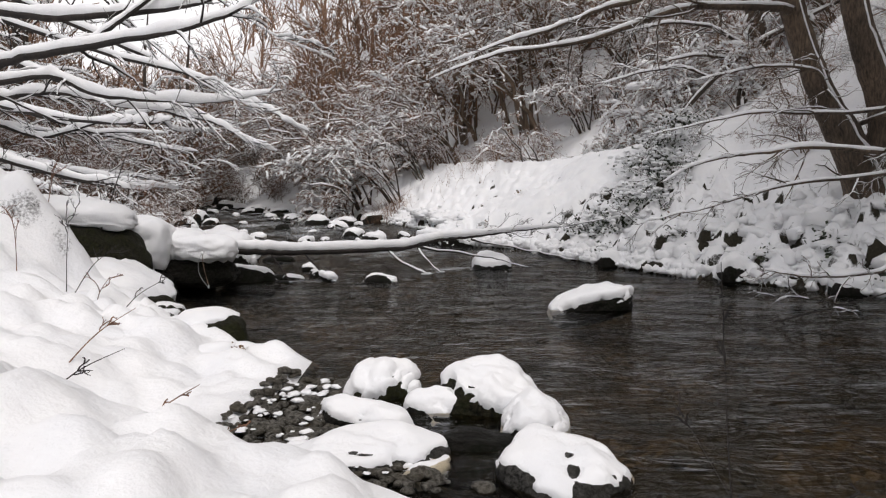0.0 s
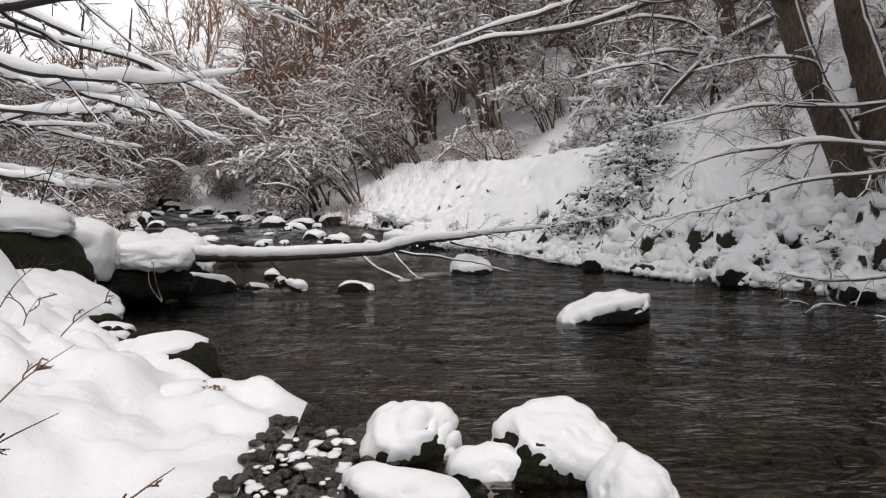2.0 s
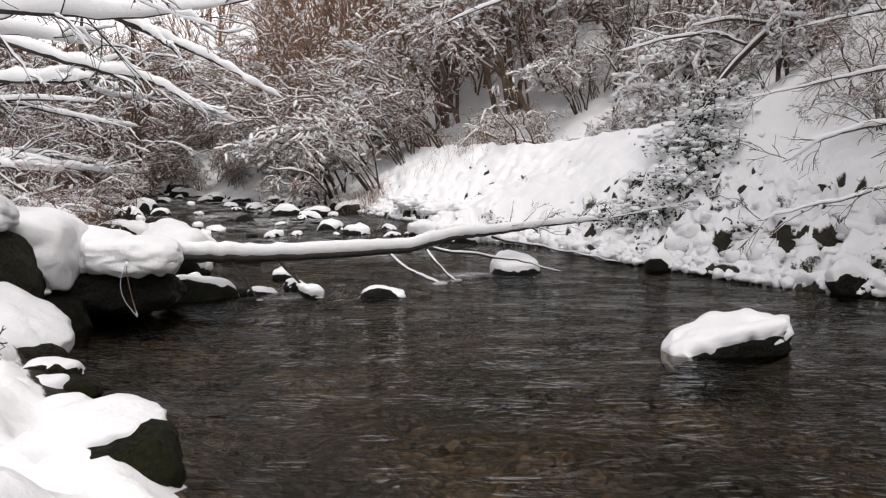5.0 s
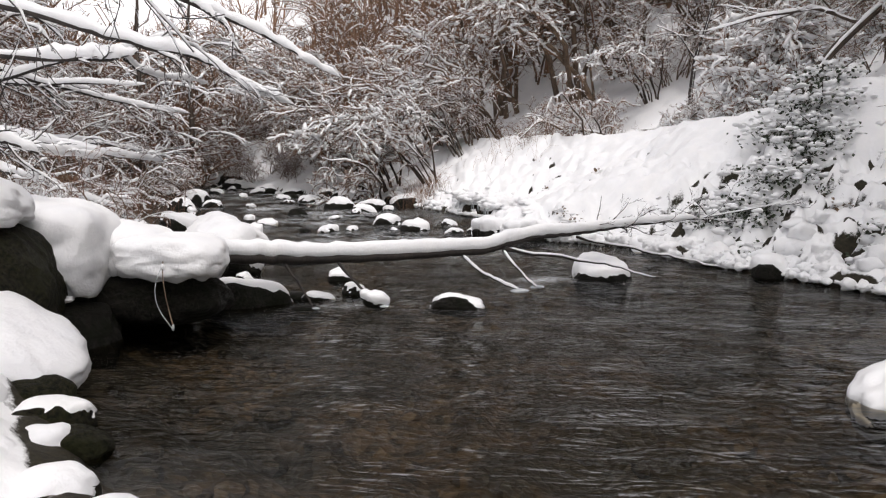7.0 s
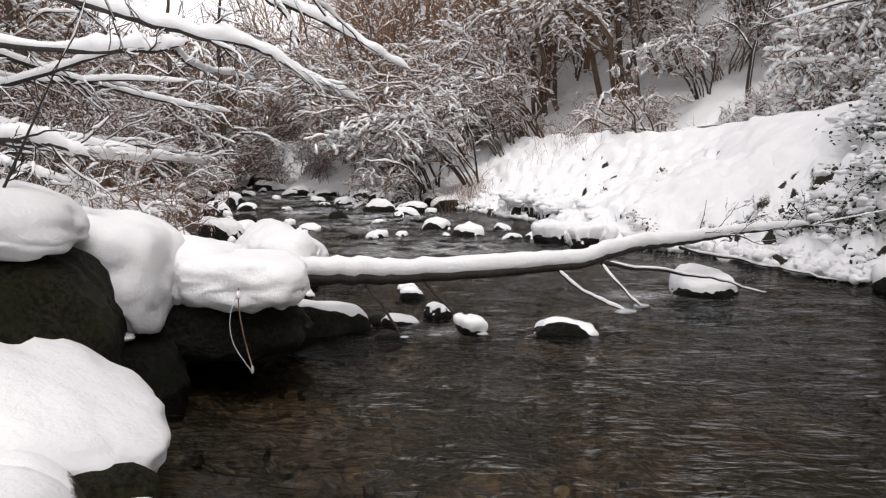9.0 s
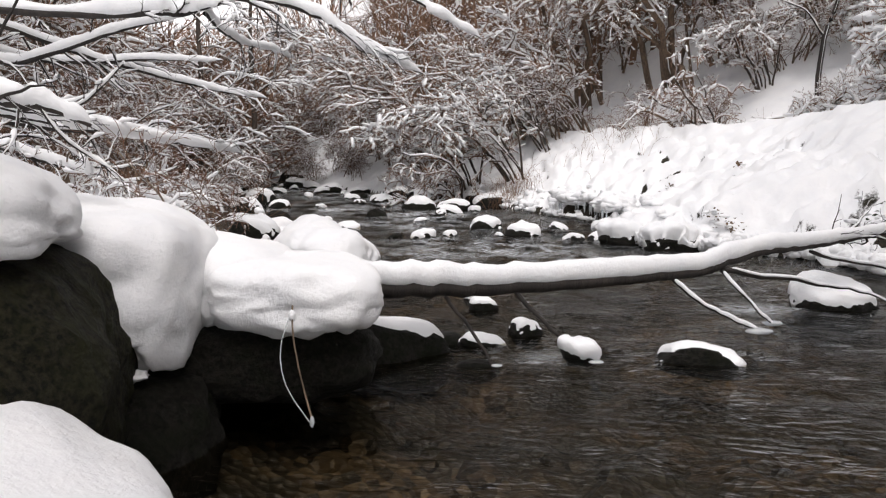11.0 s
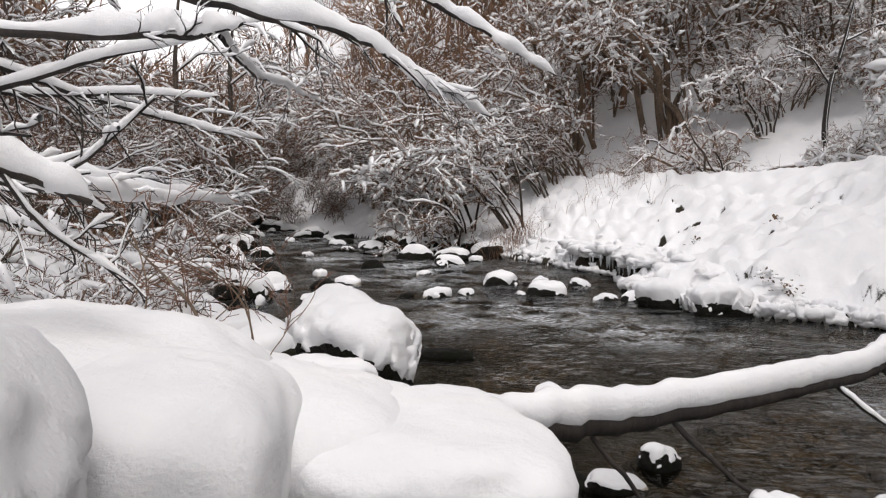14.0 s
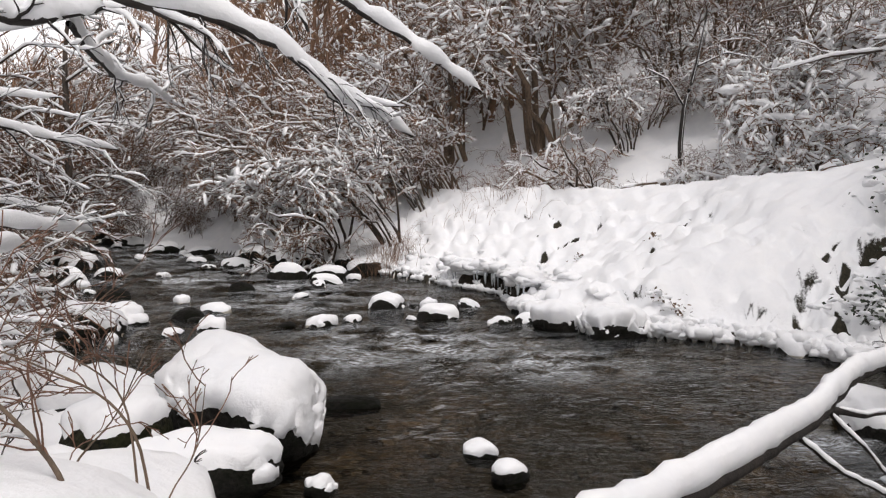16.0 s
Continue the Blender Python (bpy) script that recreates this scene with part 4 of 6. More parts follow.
k = shrub("hazel_shrub", 309, "dense brown thicket with only a little snow", "shrub", on_ground(-16.0, 29.0), None, RED_TWIG, group=SLOPE, stems=10, height=5.6, lean=(0.05, -0.1), reach=0.4, radius=0.045, fine=3, sub=5, boughs=8, arch=0.3, snow=0.054, thick=1.3, low=0.06, droop=0.2, share=0.3, foot=0.14)
w = shrub("hazel_shrub", 311, "small drooping tree white with clotted snow", "shrub", on_ground(6.3, 21.4), BARK, group=SLOPE, stems=4, height=2.7, lean=(-0.15, -0.1), reach=0.42, radius=0.06, fine=4, sub=6, boughs=11, arch=0.35, snow=0.085, low=0.4, droop=0.45, share=0.8)

# alder added beside the view: its crown darkens reflections and nearby snow
m = shrub("shade_alder", 307, "dark alder added to shade pool and banks", "tree", on_ground(10.8, 6.5), DARK_BARK, DARK_BARK, "alders above the pool", stems=3, height=11.0, lean=(-0.45, 0.0), reach=0.18, radius=0.15, fine=5, sub=6, boughs=12, arch=0.2, snow=0.06, thick=2.2, low=0.35, droop=0.2, share=0.2)


def far_woods(seed, n, lo, hi, near, depth, base=(-4, 2)):
    """The brown mass of the woods on the valley sides, too far off to tell tree from tree."""
    r = np.random.RandomState(seed)
    ang = r.uniform(radians(lo), radians(hi), n)
    dist = near + depth * r.rand(n)
    x, y = base[0] + dist * np.sin(ang), base[1] + dist * np.cos(ang)
    h = r.uniform(5.5, 9.5, n) * (1 + 0.8 * smooth(-4, 14, x)) * (1 - 0.4 * np.exp(-((ang + 0.28) / 0.25) ** 2)) * (1 + 0.5 * smooth(-0.35, -0.6, ang))
    s = np.stack([x, y, terrain(x, y) - 0.3], 1)
    e = s + np.stack([r.normal(0, 0.8, n), r.normal(0, 0.8, n), h], 1)
    p0 = lines(s, e, 5, r, 0, 0.08)
    r0 = r.uniform(0.07, 0.16, (n, 1)) * np.linspace(1, 0.2, 5)
    p1, r1 = grow(r, p0, r0, 9, 0.12, 0.98, 3.2, 0.9, 0.25, 0.1, 0.18, 3, 0.5, 0.3)
    p2, r2 = grow(r, p1, r1, 3, 0.2, 1.0, 1.5, 0.8, 0.2, 0.1, 0.1, 2, 0.7, 0.4)
    r1, r2 = np.maximum(r1, 0.03), np.maximum(r2, 0.025)
    return joined([tube_arrays(p0, r0, r0, 4), tube_arrays(p1, r1, r1, 3), tube_arrays(p2, r2, r2, 3)]), joined([lumps(p1, r1, 0.14, r, 0.5, rings=((0.05, 1.0),)), lumps(p2, r2, 0.13, r, 0.35, rings=((0.05, 1.0),))])


# bands 12 and 14, to the right, are added to darken what water mirrors
for seed, n, lo, hi, near, depth in [(11, 520, -75, 75, 46, 50), (12, 130, 85, 140, 22, 24), (13, 190, -8, 62, 33, 14), (14, 150, 42, 88, 20, 18), (15, 300, -66, -16, 30, 15)]:
    wood, white = far_woods(seed, n, lo, hi, near, depth)
    tagged(new("far_woods", mesh_of("far_woods", *wood, TWIG)), "bare brown woods covering the valley sides", "woods", kind="stuff")
    tagged(new("far_woods_snow", mesh_of("far_woods_snow", *white, SNOW)), "thin snow on the branches of the woods", "snow", kind="stuff")
# the slope above the snowy terrace, and both sides of the stream further up
for src, x, y, turn, size in [
        (k, -18.0, 33.0, 60, 1.1), (k, -21.0, 27.5, 120, 1.2), (k, -14.6, 23.6, 200, 0.7), (k, -13.4, 20.2, 20, 0.6), (k, -17.5, 23.5, 90, 1.0), (k, -14.8, 18.4, 150, 0.7), (k, -19.5, 37.0, 10, 1.3), (k, -15.5, 43.0, 200, 0.9), (k, -9.0, 43.0, 100, 0.8), (k, -4.0, 40.0, 30, 0.9), (k, -25.0, 32.0, 0, 1.5), (k, -12.0, 41.0, 70, 0.9), (k, -7.0, 39.0, 140, 0.8), (k, -21.0, 41.0, 240, 1.4),
                (h, 0.4, 31.0, 20, 1.1), (h, -1.8, 29.8, -25, 1.0), (a, 0.6, 33.8, 30, 0.95), (h, -6.0, 33.5, 10, 1.2), (c, -1.0, 27.8, -50, 1.0), (c, -3.6, 27.8, 35, 1.05), (h, -0.2, 29.0, 0, 0.6), (h, -5.2, 30.6, 10, 0.7), (h, -8.0, 41.0, 30, 1.0), (h, -14.5, 43.5, 160, 1.1), (h, -15.5, 31.5, 180, 1.0), (h, -18.0, 27.5, 150, 1.2), (h, -21.0, 30.0, 200, 1.4), (h, -14.0, 21.5, 190, 0.8), (h, -16.0, 17.5, 170, 0.9), (h, -19.0, 22.5, 210, 1.3), (h, -11.6, 24.0, 200, 0.5), (h, -24.0, 24.0, 170, 1.5), (h, -17.0, 41.0, 100, 1.5), (b, 8.6, 35.5, 15, 1.05), (a, 2.6, 37.0, -20, 1.0), (d, 2.0, 35.5, 120, 1.0), (a, 13.0, 36.5, 60, 1.1),
        (c, -4.8, 28.8, 80, 0.9), (c, -6.0, 33.0, -30, 0.9), (d, -5.5, 38.5, 200, 1.0), (e, -11.0, 46.0, 60, 1.2), (d, -13.5, 41.0, 80, 1.0), (e, -17.0, 35.5, 15, 1.2), (d, -18.5, 39.0, 10, 1.1), (e, -13.4, 25.6, -30, 0.8), (e, -16.5, 26.5, 40, 1.0), (d, -18.5, 30.5, 150, 0.9), (d, -3.0, 35.0, 40, 1.0), (d, -1.0, 36.5, 200, 1.0),
        (d, -22.0, 34.0, 60, 1.1), (e, -20.5, 25.0, 10, 1.2), (e, -11.4, 20.5, -20, 0.55), (e, -12.8, 17.5, 50, 0.6), (e, -10.2, 17.0, 120, 0.42), (d, -16.5, 20.5, 20, 0.75), (d, 4.6, 38.0, 60, 1.15), (d, 10.5, 38.5, 200, 1.1), (e, -0.8, 28.6, 200, 0.5),
        # g copies with y under 11 stand out of view, added for shade
        (g, -22.0, 38.0, 10, 0.75), (g, -16.0, 34.5, 80, 0.6), (g, -27.0, 29.0, 140, 0.8), (g, -19.0, 31.5, 210, 0.7), (g, -31.0, 38.0, 60, 0.9), (g, -13.0, 37.5, 260, 0.5), (g, -10.0, 48.0, 40, 0.5), (g, -17.0, 47.0, 100, 0.7), (g, 3.5, 46.0, 160, 0.85), (g, 10.5, 44.0, 250, 0.95), (g, -27.0, 34.0, 20, 0.85), (g, -6.5, 42.0, 300, 0.45), (g, 16.0, 38.0, 90, 0.9), (g, 19.0, 24.0, 130, 0.9), (g, 20.0, 31.0, 220, 1.0), (g, 13.0, 41.0, 330, 0.9), (g, -20.0, 20.0, 140, 0.9), (g, -15.0, 10.0, 200, 0.8), (g, -8.5, 1.5, 70, 0.75), (g, 14.0, 3.0, 100, 0.9), (g, 13.5, 9.0, 265, 0.8), (g, 15.0, 16.0, 30, 0.8),
        (w, 8.2, 24.6, 60, 1.2), (w, 9.6, 26.4, 200, 1.1), (w, 4.9, 23.0, 130, 0.6), (w, 8.4, 18.6, 20, 0.8), (w, 10.6, 21.2, 300, 1.2), (w, 10.4, 16.4, 90, 0.9), (w, 12.2, 24.8, 140, 1.5),
        (h, 11.0, 19.0, -20, 0.6), (h, 12.5, 15.0, 30, 0.7), (h, 12.2, 28.6, 10, 0.7), (d, 9.4, 20.6, 30, 0.42), (d, 10.8, 14.4, 80, 0.42), (d, 12.0, 18.0, 20, 0.6), (d, 8.6, 16.2, 10, 0.34), (d, 12.4, 22.0, 240, 0.7), (d, 8.8, 28.8, 140, 0.7),
        (h, 8.6, 31.0, 30, 1.0), (d, 9.8, 33.4, 10, 0.9), (h, 10.6, 30.4, 60, 0.9), (a, 7.8, 34.4, 10, 0.8), (b, 11.8, 33.0, -20, 0.9), (h, 7.2, 29.6, 100, 0.55), (d, 11.0, 27.4, 60, 0.7), (e, -8.6, 36.6, 40, 0.32), (e, -10.2, 38.4, 130, 0.4), (e, -11.8, 39.6, 220, 0.38), (e, -7.2, 35.6, 300, 0.3), (h, -12.8, 38.0, 60, 0.4), (c, -9.4, 39.6, 10, 0.7), (e, -9.4, 34.4, 60, 0.34), (h, -10.2, 35.4, 120, 0.36), (k, -8.7, 33.3, 200, 0.24), (e, -11.2, 34.9, 310, 0.34), (c, -8.9, 35.6, 150, 0.6), (h, 6.2, 30.8, 40, 0.62), (c, 5.9, 28.9, 20, 0.8), (h, 7.2, 31.8, 150, 0.7), (e, 6.6, 29.6, 210, 0.4), (e, -8.0, 34.2, 90, 0.26), (h, -9.6, 36.8, 200, 0.32), (e, -11.0, 37.0, 10, 0.3), (k, -12.4, 36.2, 80, 0.3), (e, -9.0, 38.0, 250, 0.3), (k, -8.2, 38.4, 10, 0.42), (k, -13.8, 39.6, 20, 0.5), (k, -9.8, 41.0, 170, 0.55), (e, 5.9, 25.4, 15, 0.28), (e, 7.0, 23.2, 80, 0.30), (e, 4.2, 27.6, 140, 0.34), (e, 2.2, 28.4, 220, 0.36), (e, 9.4, 13.0, 20, 0.36), (e, 7.9, 14.6, 200, 0.24), (e, 8.4, 12.6, 120, 0.26)]:
    copy_thing(src, on_ground(x, y, turn, size))
# more of these added alders, to keep sky light off water and banks
for x, y, turn, size in [(12.5, 5.5, 40, 1.1), (-13.5, 10.0, 175, 1.0), (10.8, 10.0, 25, 0.95), (12.2, 2.5, -20, 1.0), (13.5, -2.0, 15, 1.0), (13.5, -6.0, 0, 1.1), (12.4, 9.0, -25, 1.2), (10.2, 12.6, 10, 1.15)]:
    copy_thing(m, on_ground(x, y, turn, size))


# ---- the fallen log ----
def bough(top, name, pts, rads, snow, seed, bark, k=24, sides=12, label="", wave=0.0):
    """One bent limb through a few points, with the ridge of snow on it."""
    rng = np.random.RandomState(seed)
    p, r = np.asarray(pts, float), np.asarray(rads, float)
    u = np.linspace(0, len(p) - 1, k)
    q = np.stack([np.interp(u, np.arange(len(p)), p[:, i]) for i in range(3)], 1)
    for _ in range(6):
        q[1:-1] = 0.25 * q[:-2] + 0.5 * q[1:-1] + 0.25 * q[2:]
    ln = np.linalg.norm(p[-1] - p[0])
    q[1:-1] += rng.normal(size=(k - 2, 3)) * 0.0007 * ln
    if wave:
        s = np.linspace(0, 1, k)
        bend = np.stack([vnoise(s * 6 + seed, seed * 1.3 + 9 * i, 0, 1) + 0.5 * vnoise(s * 14 + seed, seed * 2.3 + 9 * i, 0, 2) - 0.75 for i in range(3)], 1)
        q = q + bend * (wave * ln * np.sin(np.pi * np.clip(s, 0, 0.85)) ** 0.5)[:, None] * np.array([0.6, 1, 1])
    rr = np.interp(u, np.arange(len(p)), r) * (1 + 0.025 * rng.normal(size=k))
    limb = part(name, mesh_of(name, *tube_arrays(q[None], rr[None], rr[None], sides), bark), top, label)
    if snow:
        t = snow * (1 - unit(np.gradient(q, axis=0))[:, 2] ** 2) * ((0.74 + 0.32 * vnoise(u * 1.7, seed * 3.1, 0, 2) + 0.22 * vnoise(u * 5.3, seed * 3.1, 0, 6)) if not wave else (0.25 + 1.1 * vnoise(u * 2.6, seed * 3.1, 0, 2) + 0.5 * vnoise(u * 8, seed * 3.1, 0, 3))) * np.minimum(1, 0.22 + rr / 0.06 if not wave else 0.35 + rr / 0.03)
        t[0] *= 0.5
        t[-1] *= 0.3
        shut = np.ones(k)
        shut[0], shut[-1], shut[1], shut[-2] = 0.02, 0.02, 0.75, 0.75
        mid = q + np.array([0, 0, 1.0]) * (rr * 0.45 + 0.40 * t)[:, None]
        part("snow_ridge", mesh_of("snow_ridge", *tube_arrays(mid[None], (np.maximum(rr * 1.18, 0.40 * t) * shut)[None], ((0.52 * t + 0.01) * shut)[None], 12), SNOW), limb)
    return q, rr


def side_twigs(q, rr, seed, n, length, fine=4, snow=0.03, lift=0.1, droop=0.2, lo=0.1, slim=1.0):
    rng = np.random.RandomState(seed)
    p1, r1 = grow(rng, q[None], rr[None], n, lo, 1.0, length, 0.75, lift, droop, 0.20, 7, 0.5, 0.3)
    p2, r2 = grow(rng, p1, r1, fine, 0.2, 1.0, length * 0.45, 0.85, lift, droop, 0.22, 5, 0.6, 0.35)
    p3, r3 = grow(rng, p2, r2, 2, 0.2, 1.0, length * 0.2, 0.7, lift, droop, 0.12, 4, 0.6, 0.5)
    r1, r2, r3 = np.clip(r1, 0.004 * slim, 0.02), np.clip(r2, 0.003 * slim, 0.012), np.clip(r3, 0.0022 * slim, 0.008)
    wood = joined([tube_arrays(p1, r1, r1, 5), tube_arrays(p2, r2, r2, 4), tube_arrays(p3, r3, r3, 3)])
    white = joined([snow_on(p1, r1, snow, rng, 6, 0.15, 0.4), snow_on(p2, r2, snow * 0.7, rng, 5, 0.35, 0.5)])
    return wood, white


def add_twigs(top, found, bark, snow=True):
    """All the fine twigs of one tree, and the snow on them, as one part each."""
    tagged(part("brushwood", mesh_of("brushwood", *joined([w for w, _ in found]), bark), top), kind="stuff")
    if snow:
        tagged(part("brush_snow", mesh_of("brush_snow", *joined([s for _, s in found]), SNOW), top), kind="stuff")


log = new("fallen_log")
q, rr = bough(log, "trunk", [(-3.75, 9.66, 0.55), (-3.2, 10.04, 0.525), (-2.71, 10.38, 0.475), (-2.21, 10.74, 0.455), (-1.53, 11.21, 0.45), (-0.75, 11.76, 0.455), (-0.45, 11.97, 0.53), (0.0, 12.28, 0.615), (0.6, 12.6, 0.64), (1.31, 13.0, 0.73), (2.4, 13.5, 0.80)], [0.066, 0.062, 0.060, 0.055, 0.052, 0.050, 0.046, 0.041, 0.033, 0.023, 0.012], 0.15, 7, DARK_BARK, 90)
q2, r2 = bough(log, "branch", [(2.4, 13.5, 0.80), (3.2, 13.75, 0.93), (4.1, 14.0, 1.1)], [0.012, 0.008, 0.004], 0.02, 8, DARK_BARK)
add_twigs(log, [side_twigs(np.concatenate([q[66:], q2]), np.concatenate([rr[66:], r2]), 9, n=12, length=0.75, snow=0.012, lift=0.12, droop=0.05)], DARK_BARK)
for k, (pts, rads, sn) in enumerate([
        ([(-0.5, 11.93, 0.46), (0.1, 12.15, 0.42), (0.7, 12.5, 0.28), (1.25, 12.75, 0.12), (1.7, 12.9, 0.02)], [0.028, 0.022, 0.016, 0.01, 0.006], 0.012),
        ([(0.5, 12.55, 0.58), (1.3, 12.95, 0.42), (2.1, 13.2, 0.25), (2.7, 13.3, 0.1)], [0.020, 0.016, 0.011, 0.007], 0.014),
        ([(-2.76, 10.35, 0.43), (-2.62, 10.28, 0.26), (-2.44, 10.2, 0.03), (-2.40, 10.18, -0.06)], [0.014, 0.012, 0.010, 0.008], 0.0),
        ([(-2.29, 10.68, 0.42), (-2.16, 10.62, 0.28), (-2.0, 10.5, 0.16), (-1.88, 10.44, 0.10)], [0.018, 0.015, 0.013, 0.01], 0.0),
        ([(-1.0, 11.58, 0.42), (-0.85, 11.5, 0.28), (-0.6, 11.5, 0.13), (-0.3, 11.5, 0.02)], [0.017, 0.015, 0.013, 0.010], 0.028),
        ([(-0.5, 11.93, 0.46), (-0.38, 11.8, 0.28), (-0.2, 11.8, 0.10), (-0.05, 11.85, -0.02)], [0.017, 0.015, 0.012, 0.010], 0.02)]):
    bough(log, "branch", pts, rads, sn, 20 + k, DARK_BARK, 20, 8, "", 0.05)
for x, y, s in [(-0.32, 11.5, 0.10), (-0.08, 11.85, 0.08), (-2.41, 10.18, 0.04), (-1.76, 10.36, 0.05)]:
    v, f = stone_shape(int(90 + x * 10), (s, s * 0.6, s * 0.28), 0.1, 3)
    part("ice_crust", mesh_of("ice_crust", v + (x, y, 0.015), f, ICE), log, "ice frozen round a branch tip")
tagged(log, "fallen log across the stream under a ridge of snow", "fallen log")

# frozen twigs that hang from the slab
hang = new("hanging_twig")
bough(hang, "twig", [(-3.34, 8.96, 0.60), (-3.33, 8.92, 0.48), (-3.28, 8.87, 0.3), (-3.21, 8.82, 0.12)], [0.0045, 0.004, 0.004, 0.005], 0, 31, HAZEL_BARK, 16, 7)
bough(hang, "twig", [(-3.34, 8.96, 0.58), (-3.39, 8.9, 0.42), (-3.35, 8.85, 0.25), (-3.22, 8.82, 0.1)], [0.003, 0.003, 0.003, 0.003], 0, 32, ICE, 16, 6)
v, f = stone_shape(33, (0.012, 0.012, 0.03), 0.1, 2)
part("ice_bead", mesh_of("ice_bead", v + (-3.21, 8.82, 0.1), f, ICE), hang)
v, f = stone_shape(34, (0.018, 0.018, 0.03), 0.1, 2)
part("snow_clot", mesh_of("snow_clot", v + (-3.34, 8.95, 0.55), f, SNOW), hang)
tagged(hang, "frozen bent twig hanging from the snowy slab", "twig")


# ---- the trees at the water ----
def hero_tree(label, trunk, limbs, bark, seed, twig_snow=0.045, name="tree", slim=1.0, heavy=1.0):
    top, found = new(name), []
    for k, (pts, rads, sn) in enumerate(trunk):
        bough(top, "trunk" if k == 0 else "stem", pts, rads, sn, seed + k, bark, 26, 16)
    for k, (pts, rads, sn, n, ln) in enumerate(limbs):
        q, r = bough(top, "limb", pts, [v * slim for v in rads], sn * heavy, seed + 40 + k, bark, 40, 9, "", 0.016)
        if n:
            found.append(side_twigs(q, r, seed + 80 + k, n=n, length=ln, snow=twig_snow, lift=-0.02, droop=0.12))
    add_twigs(top, found, bark)
    return tagged(top, label, "tree")


hero_tree("bare tree whose snowy limbs reach low over the stream", [([(-8.2, 6.9, 0.6), (-8.0, 6.9, 2.5), (-7.8, 6.8, 4.5), (-7.7, 6.6, 7.5)], [0.24, 0.19, 0.16, 0.08], 0.0)], [
    ([(-8.0, 6.9, 2.4), (-6.0, 6.2, 2.05), (-4.32, 5.9, 2.27), (-4.0, 5.9, 2.44), (-3.65, 5.9, 2.56), (-3.19, 5.9, 2.66), (-2.46, 5.95, 2.76), (-2.02, 6.0, 2.9), (-1.59, 6.1, 3.15), (-1.25, 6.2, 3.51)], [0.09, 0.07, 0.062, 0.056, 0.05, 0.044, 0.034, 0.026, 0.016, 0.006], 0.085, 9, 0.7),
    ([(-3.19, 5.9, 2.66), (-2.88, 6.0, 2.93), (-2.62, 6.1, 3.18), (-2.4, 6.2, 3.47)], [0.034, 0.030, 0.026, 0.018], 0.05, 4, 0.6),
    ([(-7.8, 6.8, 3.6), (-6.0, 6.3, 3.15), (-4.52, 6.2, 3.05), (-4.2, 6.2, 3.04), (-3.51, 6.2, 2.99), (-2.98, 6.2, 3.01), (-2.46, 6.2, 3.08), (-1.98, 6.2, 3.21), (-1.67, 6.2, 3.41)], [0.08, 0.07, 0.055, 0.052, 0.046, 0.04, 0.03, 0.02, 0.008], 0.085, 8, 0.7),
    ([(-8.0, 6.9, 2.7), (-6.4, 7.0, 2.5), (-5.23, 7.1, 2.51), (-4.86, 7.1, 2.57), (-4.24, 7.1, 2.63), (-4.03, 7.1, 2.54), (-3.7, 7.1, 2.39), (-2.85, 7.1, 2.33), (-2.34, 7.2, 2.37), (-1.75, 7.3, 2.51)], [0.07, 0.06, 0.05, 0.047, 0.043, 0.04, 0.034, 0.024, 0.016, 0.006], 0.085, 10, 0.8),
    ([(-8.0, 6.9, 2.9), (-6.8, 7.4, 2.6), (-5.61, 7.6, 2.48), (-5.22, 7.6, 2.48), (-4.82, 7.6, 2.51), (-4.43, 7.6, 2.53), (-3.96, 7.7, 2.39), (-3.41, 7.8, 2.34), (-2.89, 8.0, 2.32)], [0.06, 0.05, 0.04, 0.038, 0.034, 0.03, 0.024, 0.016, 0.006], 0.085, 10, 0.8),
    ([(-3.56, 7.0, 3.48), (-3.33, 7.0, 3.19), (-3.03, 7.0, 2.9), (-2.68, 7.0, 2.6), (-2.27, 7.0, 2.37), (-1.85, 7.0, 2.25)], [0.020, 0.018, 0.016, 0.013, 0.009, 0.004], 0.012, 5, 0.6),
    ([(-2.19, 6.5, 3.25), (-1.71, 6.7, 2.96), (-1.08, 7.0, 2.76)], [0.012, 0.009, 0.004], 0.01, 4, 0.45),
    ([(-8.1, 7.0, 2.2), (-6.6, 8.6, 2.0), (-5.06, 9.0, 1.58), (-4.81, 9.0, 1.54), (-4.59, 9.05, 1.52), (-4.38, 9.1, 1.44)], [0.06, 0.05, 0.036, 0.03, 0.024, 0.012], 0.08, 7, 0.5),
    ([(-6.2, 8.8, 1.9), (-5.35, 9.6, 1.55), (-5.1, 9.8, 1.52), (-5.11, 10.5, 1.5), (-5.18, 11.5, 1.5)], [0.034, 0.028, 0.022, 0.016, 0.006], 0.10, 7, 0.6)], DARK_BARK, 400, 0.035, slim=0.8)
